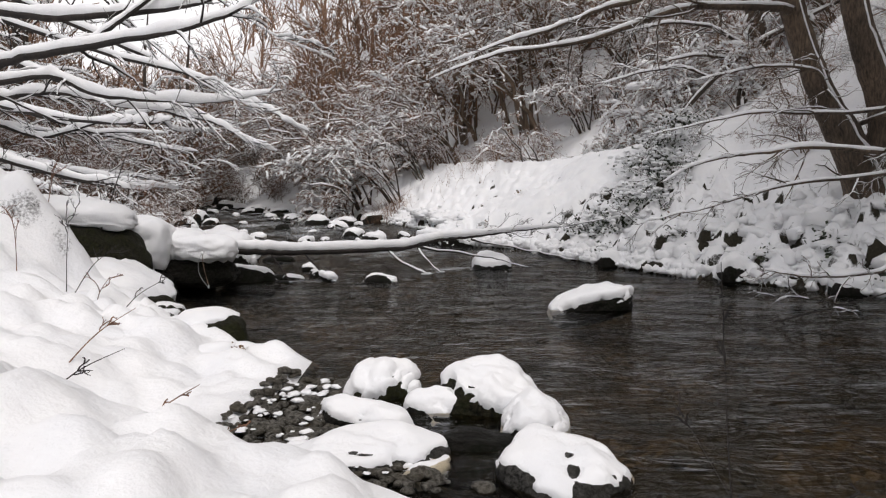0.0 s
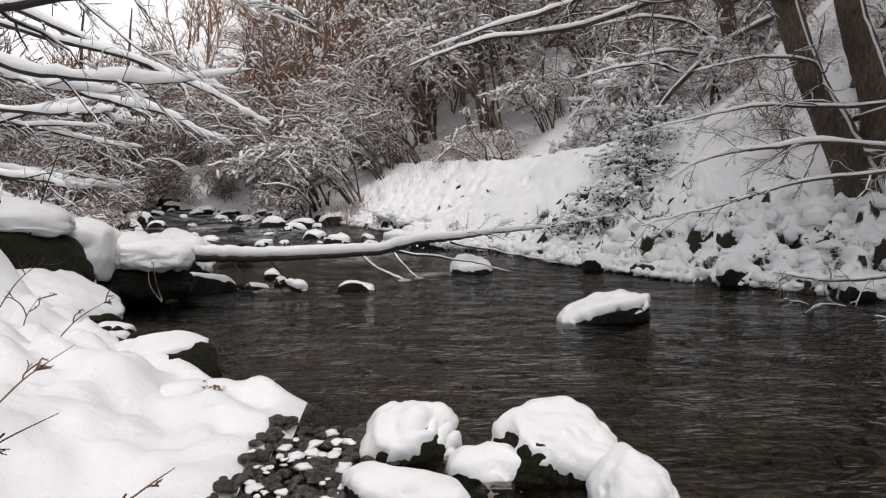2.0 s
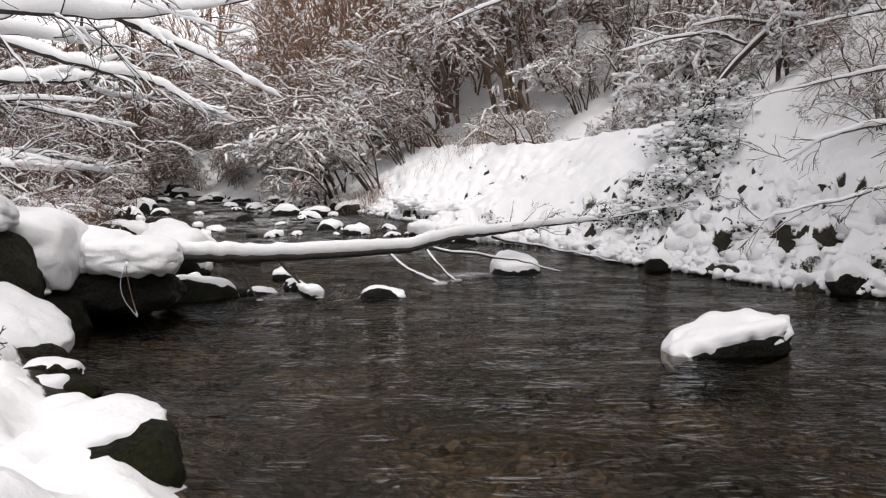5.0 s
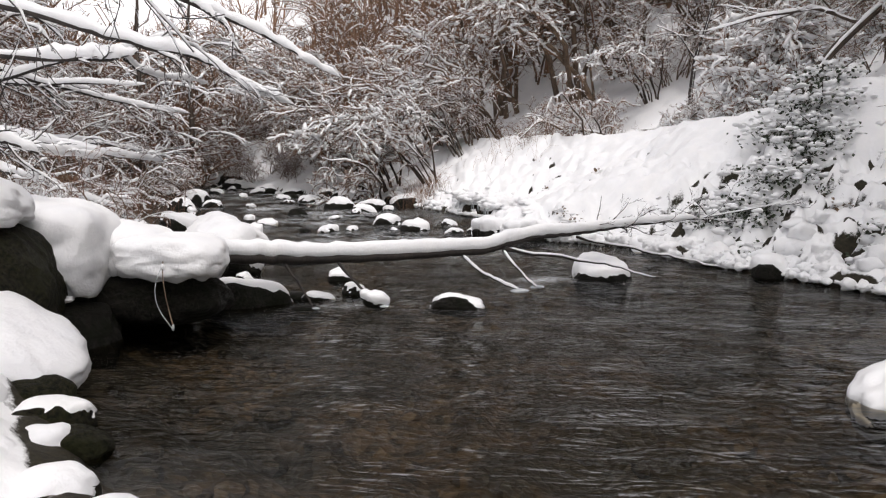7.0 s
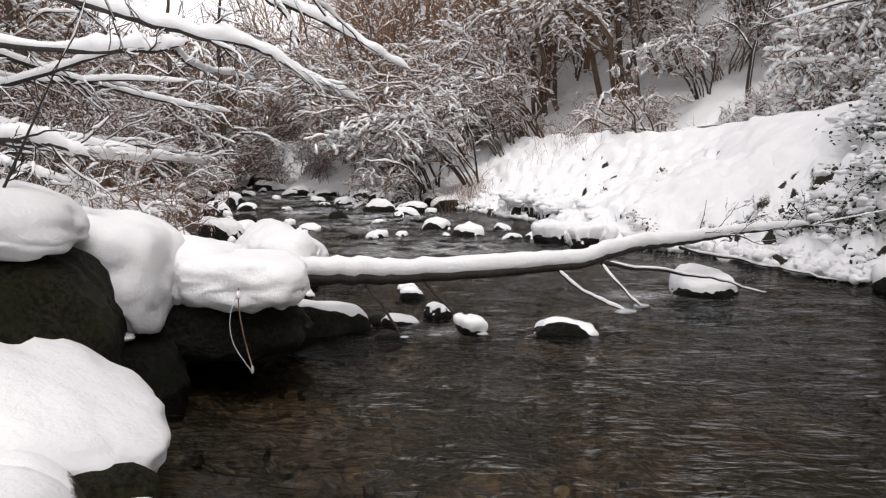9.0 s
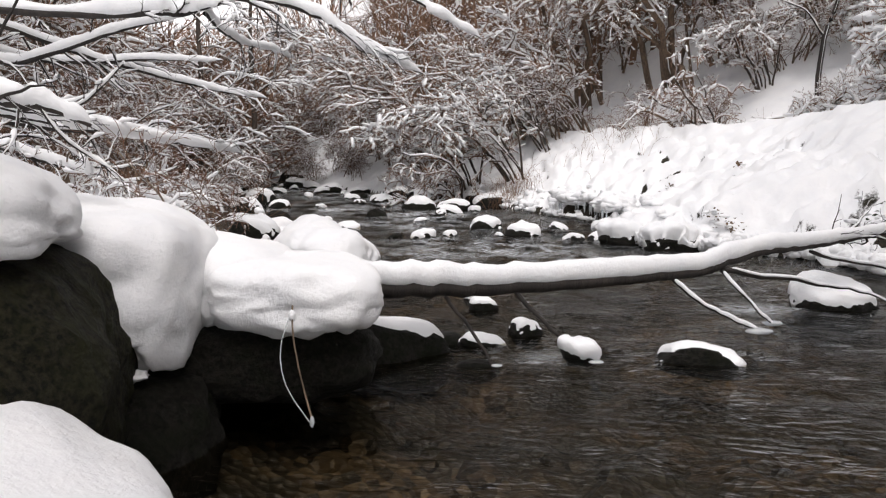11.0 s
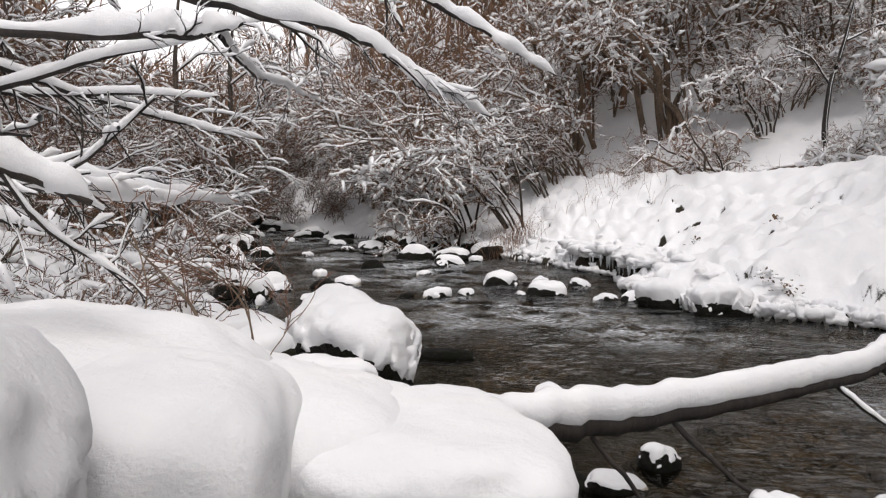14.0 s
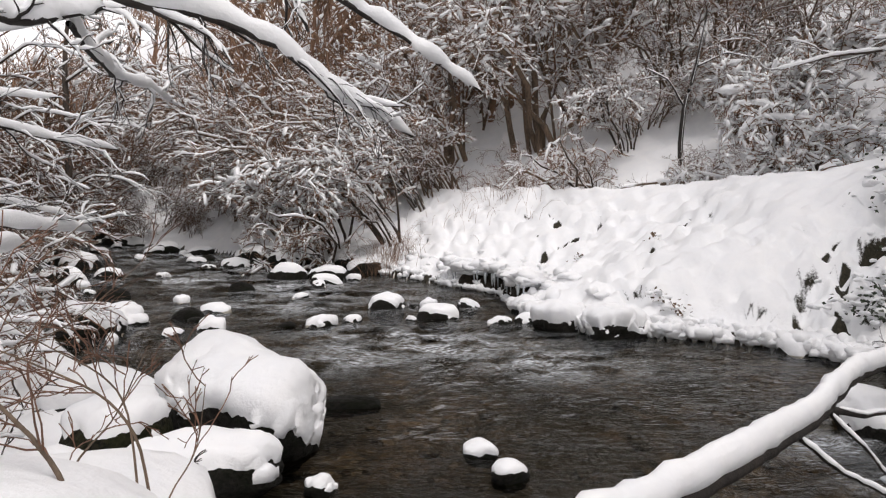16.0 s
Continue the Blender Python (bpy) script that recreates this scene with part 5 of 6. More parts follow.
hero_tree("bare bankside tree with long snow-laden limbs", [([(-9.8, 13.2, 1.0), (-9.5, 13.2, 3.0), (-9.3, 13.0, 5.0), (-9.2, 12.8, 8.5)], [0.26, 0.2, 0.17, 0.08], 0.0)], [
    ([(-9.3, 13.0, 4.4), (-7.4, 12.3, 3.55), (-5.84, 12.0, 3.12), (-5.47, 12.0, 3.02), (-5.03, 12.0, 2.92), (-4.61, 12.0, 2.86), (-4.12, 12.0, 2.68), (-3.85, 12.1, 2.51), (-3.51, 12.3, 2.36), (-3.2, 12.5, 2.22)], [0.085, 0.065, 0.052, 0.048, 0.044, 0.038, 0.030, 0.022, 0.014, 0.006], 0.125, 10, 0.7),
    ([(-9.4, 13.1, 3.3), (-7.4, 12.3, 2.85), (-5.9, 12.0, 2.73), (-5.66, 12.0, 2.72), (-5.41, 12.0, 2.73), (-5.22, 12.0, 2.75), (-5.0, 12.0, 2.82)], [0.075, 0.06, 0.044, 0.04, 0.034, 0.026, 0.014], 0.125, 5, 0.5),
    ([(-5.2, 12.05, 2.74), (-5.22, 12.6, 2.66), (-5.34, 13.3, 2.72), (-5.36, 14.2, 2.86), (-5.40, 15.2, 2.94)], [0.026, 0.023, 0.018, 0.013, 0.006], 0.085, 7, 0.7),
    ([(-9.25, 12.9, 5.0), (-6.4, 12.6, 4.1), (-4.7, 12.5, 3.65), (-4.34, 12.5, 3.45), (-4.11, 12.5, 3.27), (-3.92, 12.5, 2.92)], [0.07, 0.055, 0.04, 0.035, 0.03, 0.014], 0.11, 4, 0.5),
    ([(-9.2, 12.8, 5.6), (-6.6, 12.7, 4.4), (-4.9, 12.7, 3.75), (-4.3, 12.7, 3.49), (-3.9, 12.7, 3.29), (-3.58, 12.7, 3.18), (-3.16, 12.7, 2.93), (-2.94, 12.8, 2.82), (-2.66, 12.9, 2.64)], [0.08, 0.06, 0.048, 0.042, 0.036, 0.03, 0.022, 0.015, 0.006], 0.12, 7, 0.6),
    ([(-9.6, 13.2, 2.6), (-9.0, 13.0, 2.23), (-8.44, 13.0, 2.1), (-7.55, 13.0, 1.94), (-6.75, 13.0, 1.75), (-6.1, 13.1, 1.63), (-5.9, 13.8, 1.62), (-5.97, 14.7, 1.58)], [0.07, 0.06, 0.055, 0.046, 0.036, 0.026, 0.018, 0.008], 0.11, 12, 0.8),
    ([(-9.6, 13.2, 1.9), (-7.9, 12.3, 1.66), (-7.11, 12.2, 1.44), (-6.74, 12.5, 1.29), (-6.32, 12.8, 1.07), (-5.8, 13.0, 0.87)], [0.055, 0.045, 0.036, 0.028, 0.018, 0.006], 0.10, 12, 0.7),
    ([(-9.5, 13.2, 3.0), (-9.34, 14.0, 2.87), (-8.71, 14.0, 2.62), (-8.08, 14.0, 2.81), (-7.16, 14.0, 3.09), (-6.28, 14.0, 3.26), (-5.5, 14.1, 3.5)], [0.06, 0.055, 0.048, 0.042, 0.03, 0.018, 0.006], 0.10, 10, 0.9),
    ([(-9.5, 13.4, 2.9), (-8.93, 15.0, 2.88), (-7.39, 15.0, 2.92), (-6.4, 15.1, 2.9)], [0.05, 0.042, 0.026, 0.006], 0.10, 9, 0.9),
    ([(-9.3, 13.3, 3.4), (-8.2, 14.8, 2.9), (-7.4, 15.8, 2.7), (-6.4, 16.8, 2.6)], [0.05, 0.04, 0.03, 0.01], 0.09, 9, 1.1),
    ([(-9.5, 13.4, 2.0), (-8.6, 15.0, 1.9), (-7.9, 16.2, 2.0), (-7.2, 17.4, 1.8)], [0.05, 0.04, 0.03, 0.01], 0.09, 9, 1.1)], DARK_BARK, 500, 0.035, slim=0.75)
hero_tree("thick forked tree on the far bank, snow against its trunks", [
    ([(7.85, 12.0, 1.0), (7.7, 12.0, 1.6), (7.3, 12.0, 2.4), (6.77, 12.0, 3.22), (6.5, 12.0, 4.0), (6.1, 12.0, 4.92), (5.7, 12.1, 7.5)], [0.48, 0.40, 0.30, 0.23, 0.22, 0.21, 0.14], 0.05),
    ([(7.75, 11.95, 1.9), (7.95, 11.85, 2.7), (7.65, 11.8, 3.47), (7.4, 11.8, 4.06), (7.15, 11.8, 4.85), (6.8, 11.7, 7.5)], [0.3, 0.29, 0.26, 0.24, 0.22, 0.14], 0.03)], [
    ([(6.2, 12.0, 4.7), (5.69, 11.3, 4.6), (3.86, 11.0, 4.5), (2.94, 11.0, 4.16), (2.01, 11.0, 3.85), (0.79, 11.0, 3.75), (-0.3, 11.0, 3.3)], [0.08, 0.07, 0.05, 0.042, 0.03, 0.018, 0.006], 0.06, 10, 1.2),
    ([(6.0, 12.0, 5.4), (4.2, 11.2, 5.0), (3.21, 11.0, 4.6), (2.47, 11.0, 4.46), (1.82, 11.0, 4.15), (1.07, 11.0, 3.95), (0.0, 11.0, 3.6)], [0.07, 0.055, 0.045, 0.035, 0.026, 0.016, 0.006], 0.06, 9, 1.2),
    ([(7.5, 11.7, 2.1), (6.68, 9.6, 2.0), (5.12, 9.5, 2.08), (4.4, 9.5, 1.98), (3.65, 9.4, 1.82), (3.07, 9.3, 1.56)], [0.055, 0.042, 0.028, 0.02, 0.012, 0.004], 0.05, 15, 0.75),
    ([(7.5, 11.6, 1.8), (6.44, 9.3, 1.68), (5.09, 9.2, 1.58), (4.03, 9.1, 1.34), (3.17, 9.0, 1.06), (2.62, 8.9, 0.96)], [0.045, 0.035, 0.022, 0.015, 0.009, 0.004], 0.025, 15, 0.7),
    ([(7.2, 10.5, 0.75), (5.91, 8.6, 0.36), (4.94, 8.5, 0.28), (4.43, 8.4, 0.35), (4.08, 8.4, 0.42)], [0.035, 0.026, 0.018, 0.012, 0.004], 0.03, 10, 0.5),
    ([(7.4, 11.8, 2.7), (7.16, 10.2, 2.76), (5.92, 10.2, 2.66), (4.88, 10.2, 2.69), (3.96, 10.2, 2.52), (3.13, 10.2, 2.31)], [0.045, 0.036, 0.026, 0.018, 0.011, 0.004], 0.03, 15, 0.8),
    ([(6.9, 11.9, 3.1), (6.2, 11.0, 3.5), (5.0, 10.6, 3.45), (3.9, 10.4, 3.2)], [0.04, 0.03, 0.018, 0.005], 0.03, 12, 0.9)], RIDGED_BARK, 600, 0.014)
hero_tree("leaning snowy stem on the slope above the bank", [([(6.1, 18.5, 2.9), (6.5, 18.5, 3.9), (7.57, 18.5, 5.0), (8.48, 18.5, 5.75), (9.4, 18.5, 6.2), (10.8, 18.6, 6.9)], [0.10, 0.095, 0.09, 0.085, 0.075, 0.04], 0.11)], [
    ([(8.3, 18.5, 5.6), (7.2, 18.2, 6.1), (6.0, 18.0, 6.2), (4.6, 18.0, 5.9)], [0.05, 0.04, 0.028, 0.008], 0.06, 8, 1.2),
    ([(7.3, 18.5, 4.8), (6.6, 18.9, 5.2), (5.6, 19.2, 5.1), (4.4, 19.4, 4.8)], [0.04, 0.032, 0.022, 0.006], 0.06, 7, 1.1)], BARK, 700, 0.03)
hero_tree("old mossy trunk on the snowy slope", [([(9.2, 19.2, 3.9), (9.1, 19.0, 5.1), (8.86, 19.0, 5.9), (8.5, 19.0, 7.2), (8.2, 19.2, 10)], [0.42, 0.30, 0.24, 0.2, 0.12], 0.0)], [
    ([(8.9, 19.0, 5.8), (8.0, 18.9, 5.4), (7.0, 18.8, 5.5), (6.0, 18.8, 5.3)], [0.06, 0.05, 0.035, 0.01], 0.06, 7, 1.0),
    ([(8.6, 19.0, 6.8), (9.8, 19.0, 7.3), (11.0, 19.0, 7.2)], [0.06, 0.05, 0.01], 0.06, 6, 1.0)], RIDGED_BARK, 720, 0.03)
hero_tree("thin crooked sapling on the snowy slope", [([(6.6, 26.5, 3.3), (6.5, 26.5, 4.3), (6.6, 26.5, 5.6), (7.0, 26.5, 6.8), (7.3, 26.5, 8.5)], [0.09, 0.08, 0.065, 0.05, 0.02], 0.02)], [
    ([(6.6, 26.5, 5.6), (6.0, 26.3, 6.3), (5.2, 26.2, 6.6)], [0.03, 0.02, 0.008], 0.03, 6, 1.0),
    ([(7.0, 26.5, 6.8), (7.8, 26.2, 7.2), (8.6, 26.0, 7.0)], [0.03, 0.02, 0.008], 0.03, 6, 1.0)], DARK_BARK, 740, 0.03)


# ---- snow clumps, leaves, grass and small growth ----
def blobs(name, label, spots, sizes, mat, parent=None, flat=0.6, category="snow", level=1, seed=3):
    """Many soft lumps in one mesh."""
    rng = np.random.RandomState(seed)
    d, f = BALLS[level]
    n = len(spots)
    s = np.asarray(sizes)[:, None, None] * np.stack([rng.uniform(0.75, 1.35, n), rng.uniform(0.75, 1.35, n), flat * rng.uniform(0.7, 1.2, n)], 1)[:, None]
    q = d[None] * 1.9 + rng.uniform(0, 50, (n, 1, 3))
    v = d[None] * (0.40 + 1.2 * vnoise(q[..., 0], q[..., 1], q[..., 2], 1))[..., None]
    a = rng.uniform(0, 6.28, n)
    r = np.zeros((n, 3, 3))
    r[:, 0, 0], r[:, 0, 1], r[:, 1, 0], r[:, 1, 1], r[:, 2, 2] = np.cos(a), -np.sin(a), np.sin(a), np.cos(a), 1
    v = np.einsum("nij,nkj->nki", r, v * s) + np.asarray(spots)[:, None]
    faces = (f[None] + np.arange(n)[:, None, None] * len(d)).reshape(-1, 3)
    me = mesh_of(name, v.reshape(-1, 3), faces, mat)
    if parent:
        return tagged(part(name, me, parent), kind="stuff")
    return tagged(new(name, me), label, category, kind="stuff")


def leaves(spots, size, seed, lay=0.5):
    """Small folded leaves, two faces each."""
    rng = np.random.RandomState(seed)
    n = len(spots)
    t = unit(rng.normal(size=(n, 3)) * np.array([1, 1, 0.6]))
    up = unit(rng.normal(size=(n, 3)) * lay + np.array([0, 0, 1.0]))
    s = unit(np.cross(t, up))
    ln = size * rng.uniform(0.6, 1.3, (n, 1))
    p = np.asarray(spots)
    tip, mid = p + t * ln, p + t * ln * 0.5
    fold = up * ln * 0.10
    v = np.stack([p, mid + s * ln * 0.36 + fold, tip, mid - s * ln * 0.36 + fold], 1).reshape(-1, 3)
    k = np.arange(n)[:, None] * 4
    return v, np.concatenate([k + [0, 1, 2], k + [0, 2, 3]])


def bank_x(y, d):
    return float(np.interp(y, RY, RX)) + d / 0.8


rng = np.random.RandomState(91)
spots, sizes = [], []
for _ in range(1500):
    y = rng.uniform(5.5, 26)
    d = abs(rng.normal(0, 0.16)) - 0.02
    x = bank_x(y, d)
    s = rng.uniform(0.03, 0.12) * (0.8 + 0.8 * smooth(0.1, 0.5, d))
    if d < 0.3 and 0.55 < float(vnoise(x * 2.6, y * 2.6, 0, 33)) < 0.95 and rng.rand() < 0.75:
        continue
    spots.append((x, y, max(float(terrain(x, y)) + s * 0.05, float(water_z(y)) + 0.06)))
    sizes.append(s)
edge = new("bank_edge")
ys = np.arange(4.0, 27.0, 0.07)
p = np.stack([np.interp(ys, RY, RX) + 0.10 + 0.16 * (vnoise(ys * 2.1, 3.3) - 0.5), ys, water_z(ys) - 0.02], 1)[None]
w = (0.02 + 0.05 * vnoise(ys * 2.7, 8.1))[None]
part("earth", mesh_of("earth", *tube_arrays(p, w, w * 1.1, 8), EARTH), edge)
tagged(edge, "dark wet earth at the foot of the snowy bank", "bank", kind="structure")
for _ in range(420):
    y = rng.uniform(14.0, 19.5)
    x = bank_x(y, rng.uniform(-0.03, 0.16))
    if float(vnoise(x * 2.6, y * 2.6, 0, 33)) > 0.62:
        continue
    s = rng.uniform(0.05, 0.13)
    spots.append((x, y, float(water_z(y)) + rng.uniform(0.06, 0.16)))
    sizes.append(s)
blobs("snow_clumps", "lumpy snow on grass tussocks along the bank", spots, sizes, SNOW, level=2, flat=0.85)

# clots of snow that have slipped down the stones
spots = [(-4.08, 8.56, 0.33), (-4.17, 8.55, 0.36), (-3.98, 8.57, 0.31), (-4.20, 8.54, 0.27), (-4.12, 8.53, 0.24), (-3.92, 8.60, 0.34), (-4.02, 8.54, 0.22), (-3.26, 9.06, 0.48)]
blobs("snow_clots", "clots of snow caught on the dark stones", spots, [0.07, 0.05, 0.06, 0.04, 0.03, 0.05, 0.03, 0.04], SNOW, flat=0.8, level=3, seed=5)
# thin snow on the pebbles of the inlet
rng = np.random.RandomState(44)
spots = [(x, y, max(float(terrain(x, y)), -0.02) + 0.05) for x, y in zip(rng.uniform(-1.1, 0.1, 150), rng.uniform(2.6, 4.3, 150)) if -0.30 < float(left_of(x, y)) < 0.16]
blobs("pebble_snow", "thin dabs of snow lying on wet pebbles", spots, 0.012 + 0.03 * rng.rand(len(spots)) ** 2, SNOW, flat=0.4, level=2, seed=6)

# snow-laden clumps of grass up the face of the far bank
rng = np.random.RandomState(92)
spots, sizes = [], []
for _ in range(500):
    y = rng.uniform(6.0, 14.8)
    x = bank_x(y, rng.uniform(0.15, 2.6))
    if float(bare(x, y)) > 0.35:
        continue
    s = rng.uniform(0.05, 0.20)
    spots.append((x, y, float(terrain(x, y)) - s * 0.38))
    sizes.append(s)
for _ in range(70):
    y = rng.uniform(17.0, 26.0)
    x = bank_x(y, rng.uniform(0.1, 1.1))
    s = rng.uniform(0.04, 0.13)
    spots.append((x, y, float(terrain(x, y)) + s * 0.05))
    sizes.append(s)
blobs("tussock_snow", "rounded lumps of snow over clumps of grass", spots, sizes, SNOW, level=2, flat=0.7, seed=17)

# ivy and bramble over the shoulder of the bank
ivy = new("ivy_bush")
heart = [(3.35, 15.45), (3.7, 15.3), (4.05, 15.2), (4.4, 15.35), (3.9, 15.7), (4.6, 15.9), (5.2, 16.2), (5.35, 16.8), (5.7, 16.5), (5.5, 17.2), (5.9, 17.0), (4.9, 16.6), (6.2, 17.5), (6.7, 18.3)]
heart = np.array([(x, y, float(terrain(x, y)) + (0.12 if y > 16 else 0.05)) for x, y in heart])
for k in range(14):
    bough(ivy, "stem", [heart[k] - (0.1, -0.3, 0.5), heart[k], heart[k] + (rng.normal() * 0.35, -0.25, 0.35)], [0.02, 0.014, 0.006], 0, 800 + k, DARK_BARK, 10, 6)
pts = heart[rng.randint(0, len(heart), 3600)] + rng.normal(size=(3600, 3)) * (0.30, 0.24, 0.12)
tagged(part("foliage", mesh_of("foliage", *leaves(pts, 0.075, 61, 0.9), IVY, False), ivy, "dark green ivy leaves"), kind="stuff")
pts = heart[rng.randint(0, len(heart), 1000)] + rng.normal(size=(1000, 3)) * (0.38, 0.30, 0.10) + (0, 0, 0.11)
blobs("snow_load", "", pts, rng.uniform(0.025, 0.085, 1000), SNOW, ivy, 0.6, level=2)
tagged(ivy, "dark green ivy bush sagging under wet snow", "bush")


def bramble(label, spots, seed, leaf=0.07, mat=IVY, snow=5, n=60, spread=0.12):
    top, r = new("bramble"), np.random.RandomState(seed)
    p = np.asarray(spots)[r.randint(0, len(spots), n * len(spots))] + r.normal(size=(n * len(spots), 3)) * (spread, spread, spread * 0.7)
    tagged(part("foliage", mesh_of("foliage", *leaves(p, leaf, seed, 0.8), mat, False), top), kind="stuff")
    q = np.asarray(spots)[r.randint(0, len(spots), snow * len(spots))] + r.normal(size=(snow * len(spots), 3)) * (spread, spread, 0.03) + (0, 0, spread * 0.7)
    blobs("snow_load", "", q, r.uniform(0.04, 0.10, len(q)), SNOW, top, 0.5)
    return tagged(top, label, "bramble")


def on_bank(y, d, lift=0.05):
    x = bank_x(y, d)
    return (x, y, float(terrain(x, y)) + lift)


bramble("dark bramble leaves showing through bank snow", [on_bank(10.0, 0.75), on_bank(10.2, 0.9), on_bank(10.6, 0.6), on_bank(9.6, 0.9)], 71)
bramble("dark bramble leaves showing through bank snow", [on_bank(12.4, 0.7), on_bank(12.8, 0.5), on_bank(13.0, 0.9)], 72)
bramble("dark bramble leaves showing through bank snow", [on_bank(14.2, 0.6), on_bank(14.6, 0.9), on_bank(15.0, 1.2)], 73)
bramble("dark bramble leaves showing through bank snow", [on_bank(8.6, 0.5), on_bank(8.9, 0.8)], 74)
for k in range(56):
    best = max(((rng.uniform(6.5, 15.8), rng.uniform(0.15, 2.2)) for _ in range(40)), key=lambda q: float(pillows(bank_x(*q), q[0])[0]))
    bramble("dark wet leaves in a hollow between snowy tussocks", [on_bank(best[0], best[1], 0.02)], 1200 + k, 0.06, IVY if k % 3 else DRY_LEAF, 2, 34, 0.075)
bramble("small hollow of dead leaves in the snowy bank", [on_bank(16.9, 0.5), on_bank(17.1, 0.7)], 75, 0.06, DRY_LEAF, 4, 40, 0.09)
bramble("dead stalks poking out of the snowy terrace", [on_bank(19.4, 2.1, 0.0)], 76, 0.07, DRY_LEAF, 2, 30, 0.07)
bramble("dead stalks poking out of the snowy terrace", [on_bank(20.5, 1.2, 0.0)], 77, 0.07, DRY_LEAF, 2, 30, 0.07)
bramble("dark wet leaves under a lip of bank snow", [(-1.42, 4.62, 0.14), (-1.5, 4.7, 0.15)], 78, 0.03, DRY_LEAF, 0, 26, 0.03)

# icicles and roots under the lip of the far bank
lip = new("icicle_fringe")
for k in range(34):
    y = 19.3 + 3.1 * k / 33 + rng.uniform(-0.05, 0.05)
    x, ln, r = float(np.interp(y, RY, RX)) + rng.uniform(-0.02, 0.16), rng.uniform(0.12, 0.34), rng.uniform(0.018, 0.04)
    z = float(water_z(y)) + 0.42
    p = np.array([[[x, y, z], [x, y, z - ln * 0.5], [x + 0.01, y, z - ln]]])
    w = np.array([[r, r * 0.7, 0.004]])
    part("icicle", mesh_of("icicle", *tube_arrays(p, w, w, 6), ICE), lip)
tagged(lip, "row of icicles under the snowy bank edge", "icicles")
for k, y in enumerate((19.7, 20.3, 20.9, 21.5, 22.1)):
    boulder(float(np.interp(y, RY, RX)) + 0.30, y, float(water_z(y)) + 0.12, (0.3, 0.42, 0.30), 10 * k, 0.0, 130 + k, EARTH, "dark undercut earth of the stream bank", 3, name="earth_clod", group="bank earth")
spots = []
for _ in range(90):
    y = rng.uniform(19.2, 22.6)
    spots.append((float(np.interp(y, RY, RX)) + rng.uniform(0.05, 0.6), y, float(water_z(y)) + 0.48 + rng.normal() * 0.05))
blobs("snow_lip", "overhanging lip of snow along the bank", spots, rng.uniform(0.12, 0.24, 90), SNOW, flat=0.55, level=2, seed=9)

# a small tree bent under its snow, and brush on the slope
shrub("snowy_bush", 820, "small drooping bush, its branches bowed by heavy snow", "bush", on_ground(8.3, 25.0), None, TWIG, "", stems=5, height=3.4, lean=(-0.1, -0.25), reach=0.4, radius=0.05, fine=5, sub=6, boughs=9, arch=0.5, snow=0.13, low=0.3, droop=0.9)
shrub("snowy_bush", 821, "tangle of bent branches lying in the snow", "bush", on_ground(3.6, 26.0), BARK, TWIG, "", stems=6, height=2.3, lean=(-0.35, -0.3), reach=0.7, radius=0.035, fine=3, sub=5, boughs=6, arch=0.4, snow=0.05, low=0.1, droop=0.6)
shrub("snowy_bush", 822, "fallen snowy branches trailing into the water", "bush", on_ground(-3.6, 26.2), BARK, TWIG, "", stems=6, height=2.6, lean=(-0.7, -0.35), reach=0.4, radius=0.05, fine=4, sub=5, boughs=6, arch=0.1, snow=0.06, low=0.1, droop=0.6)
shrub("red_twig_bush", 823, "few reddish bare twigs leaning over the near bank", "bush", on_ground(-6.5, 14.4), None, RED_TWIG, "", stems=3, height=1.2, lean=(0.35, -0.2), reach=0.6, radius=0.014, fine=2, sub=3, boughs=4, arch=0.4, snow=0.02, low=0.1, droop=0.3, thick=0.6)
shrub("red_twig_bush", 824, "few reddish bare twigs leaning over the near bank", "bush", on_ground(-8.2, 16.8), None, RED_TWIG, "", stems=6, height=1.6, lean=(0.3, -0.1), reach=0.6, radius=0.016, fine=2, sub=3, boughs=5, arch=0.4, snow=0.025, low=0.1, droop=0.3, thick=0.6)


for k, (x, y, turn, size) in enumerate([(-6.4, 12.3, 10, 1.0), (-6.9, 13.5, 60, 1.0), (-5.9, 11.4, -30, 0.8), (-7.3, 14.6, 120, 1.0), (-7.6, 12.6, 300, 1.3), (-8.3, 16.0, 90, 1.0)]):
    if not k:
        tangle = shrub("red_twig_bush", 825, "tangle of thin reddish twigs bent under clotted snow", "bush", on_ground(x, y, turn, size), HAZEL_BARK, RED_TWIG, "twig tangles on the near bank", stems=8, height=0.95, lean=(0.3, -0.35), reach=0.75, radius=0.011, fine=3, sub=4, boughs=7, arch=0.45, snow=0.03, low=0.1, droop=0.3, thick=0.33, share=0.3, crook=0.22)
    else:
        copy_thing(tangle, on_ground(x, y, turn, size))


def sprig(label, stems, seed, bark, n=3, length=0.25, snow=0.0, name="sapling"):
    top, found = new(name), []
    for k, (pts, r) in enumerate(stems):
        q, rr = bough(top, "stem", pts, [r, r * 0.8, r * 0.35], 0, seed + k, bark, 14, 7)
        found.append(side_twigs(q, rr, seed + 30 + k, n=n, length=length, fine=2, snow=snow or 0.01, lift=0.1, droop=0.05, lo=0.3))
    add_twigs(top, found, bark, bool(snow))
    return tagged(top, label, "sapling")


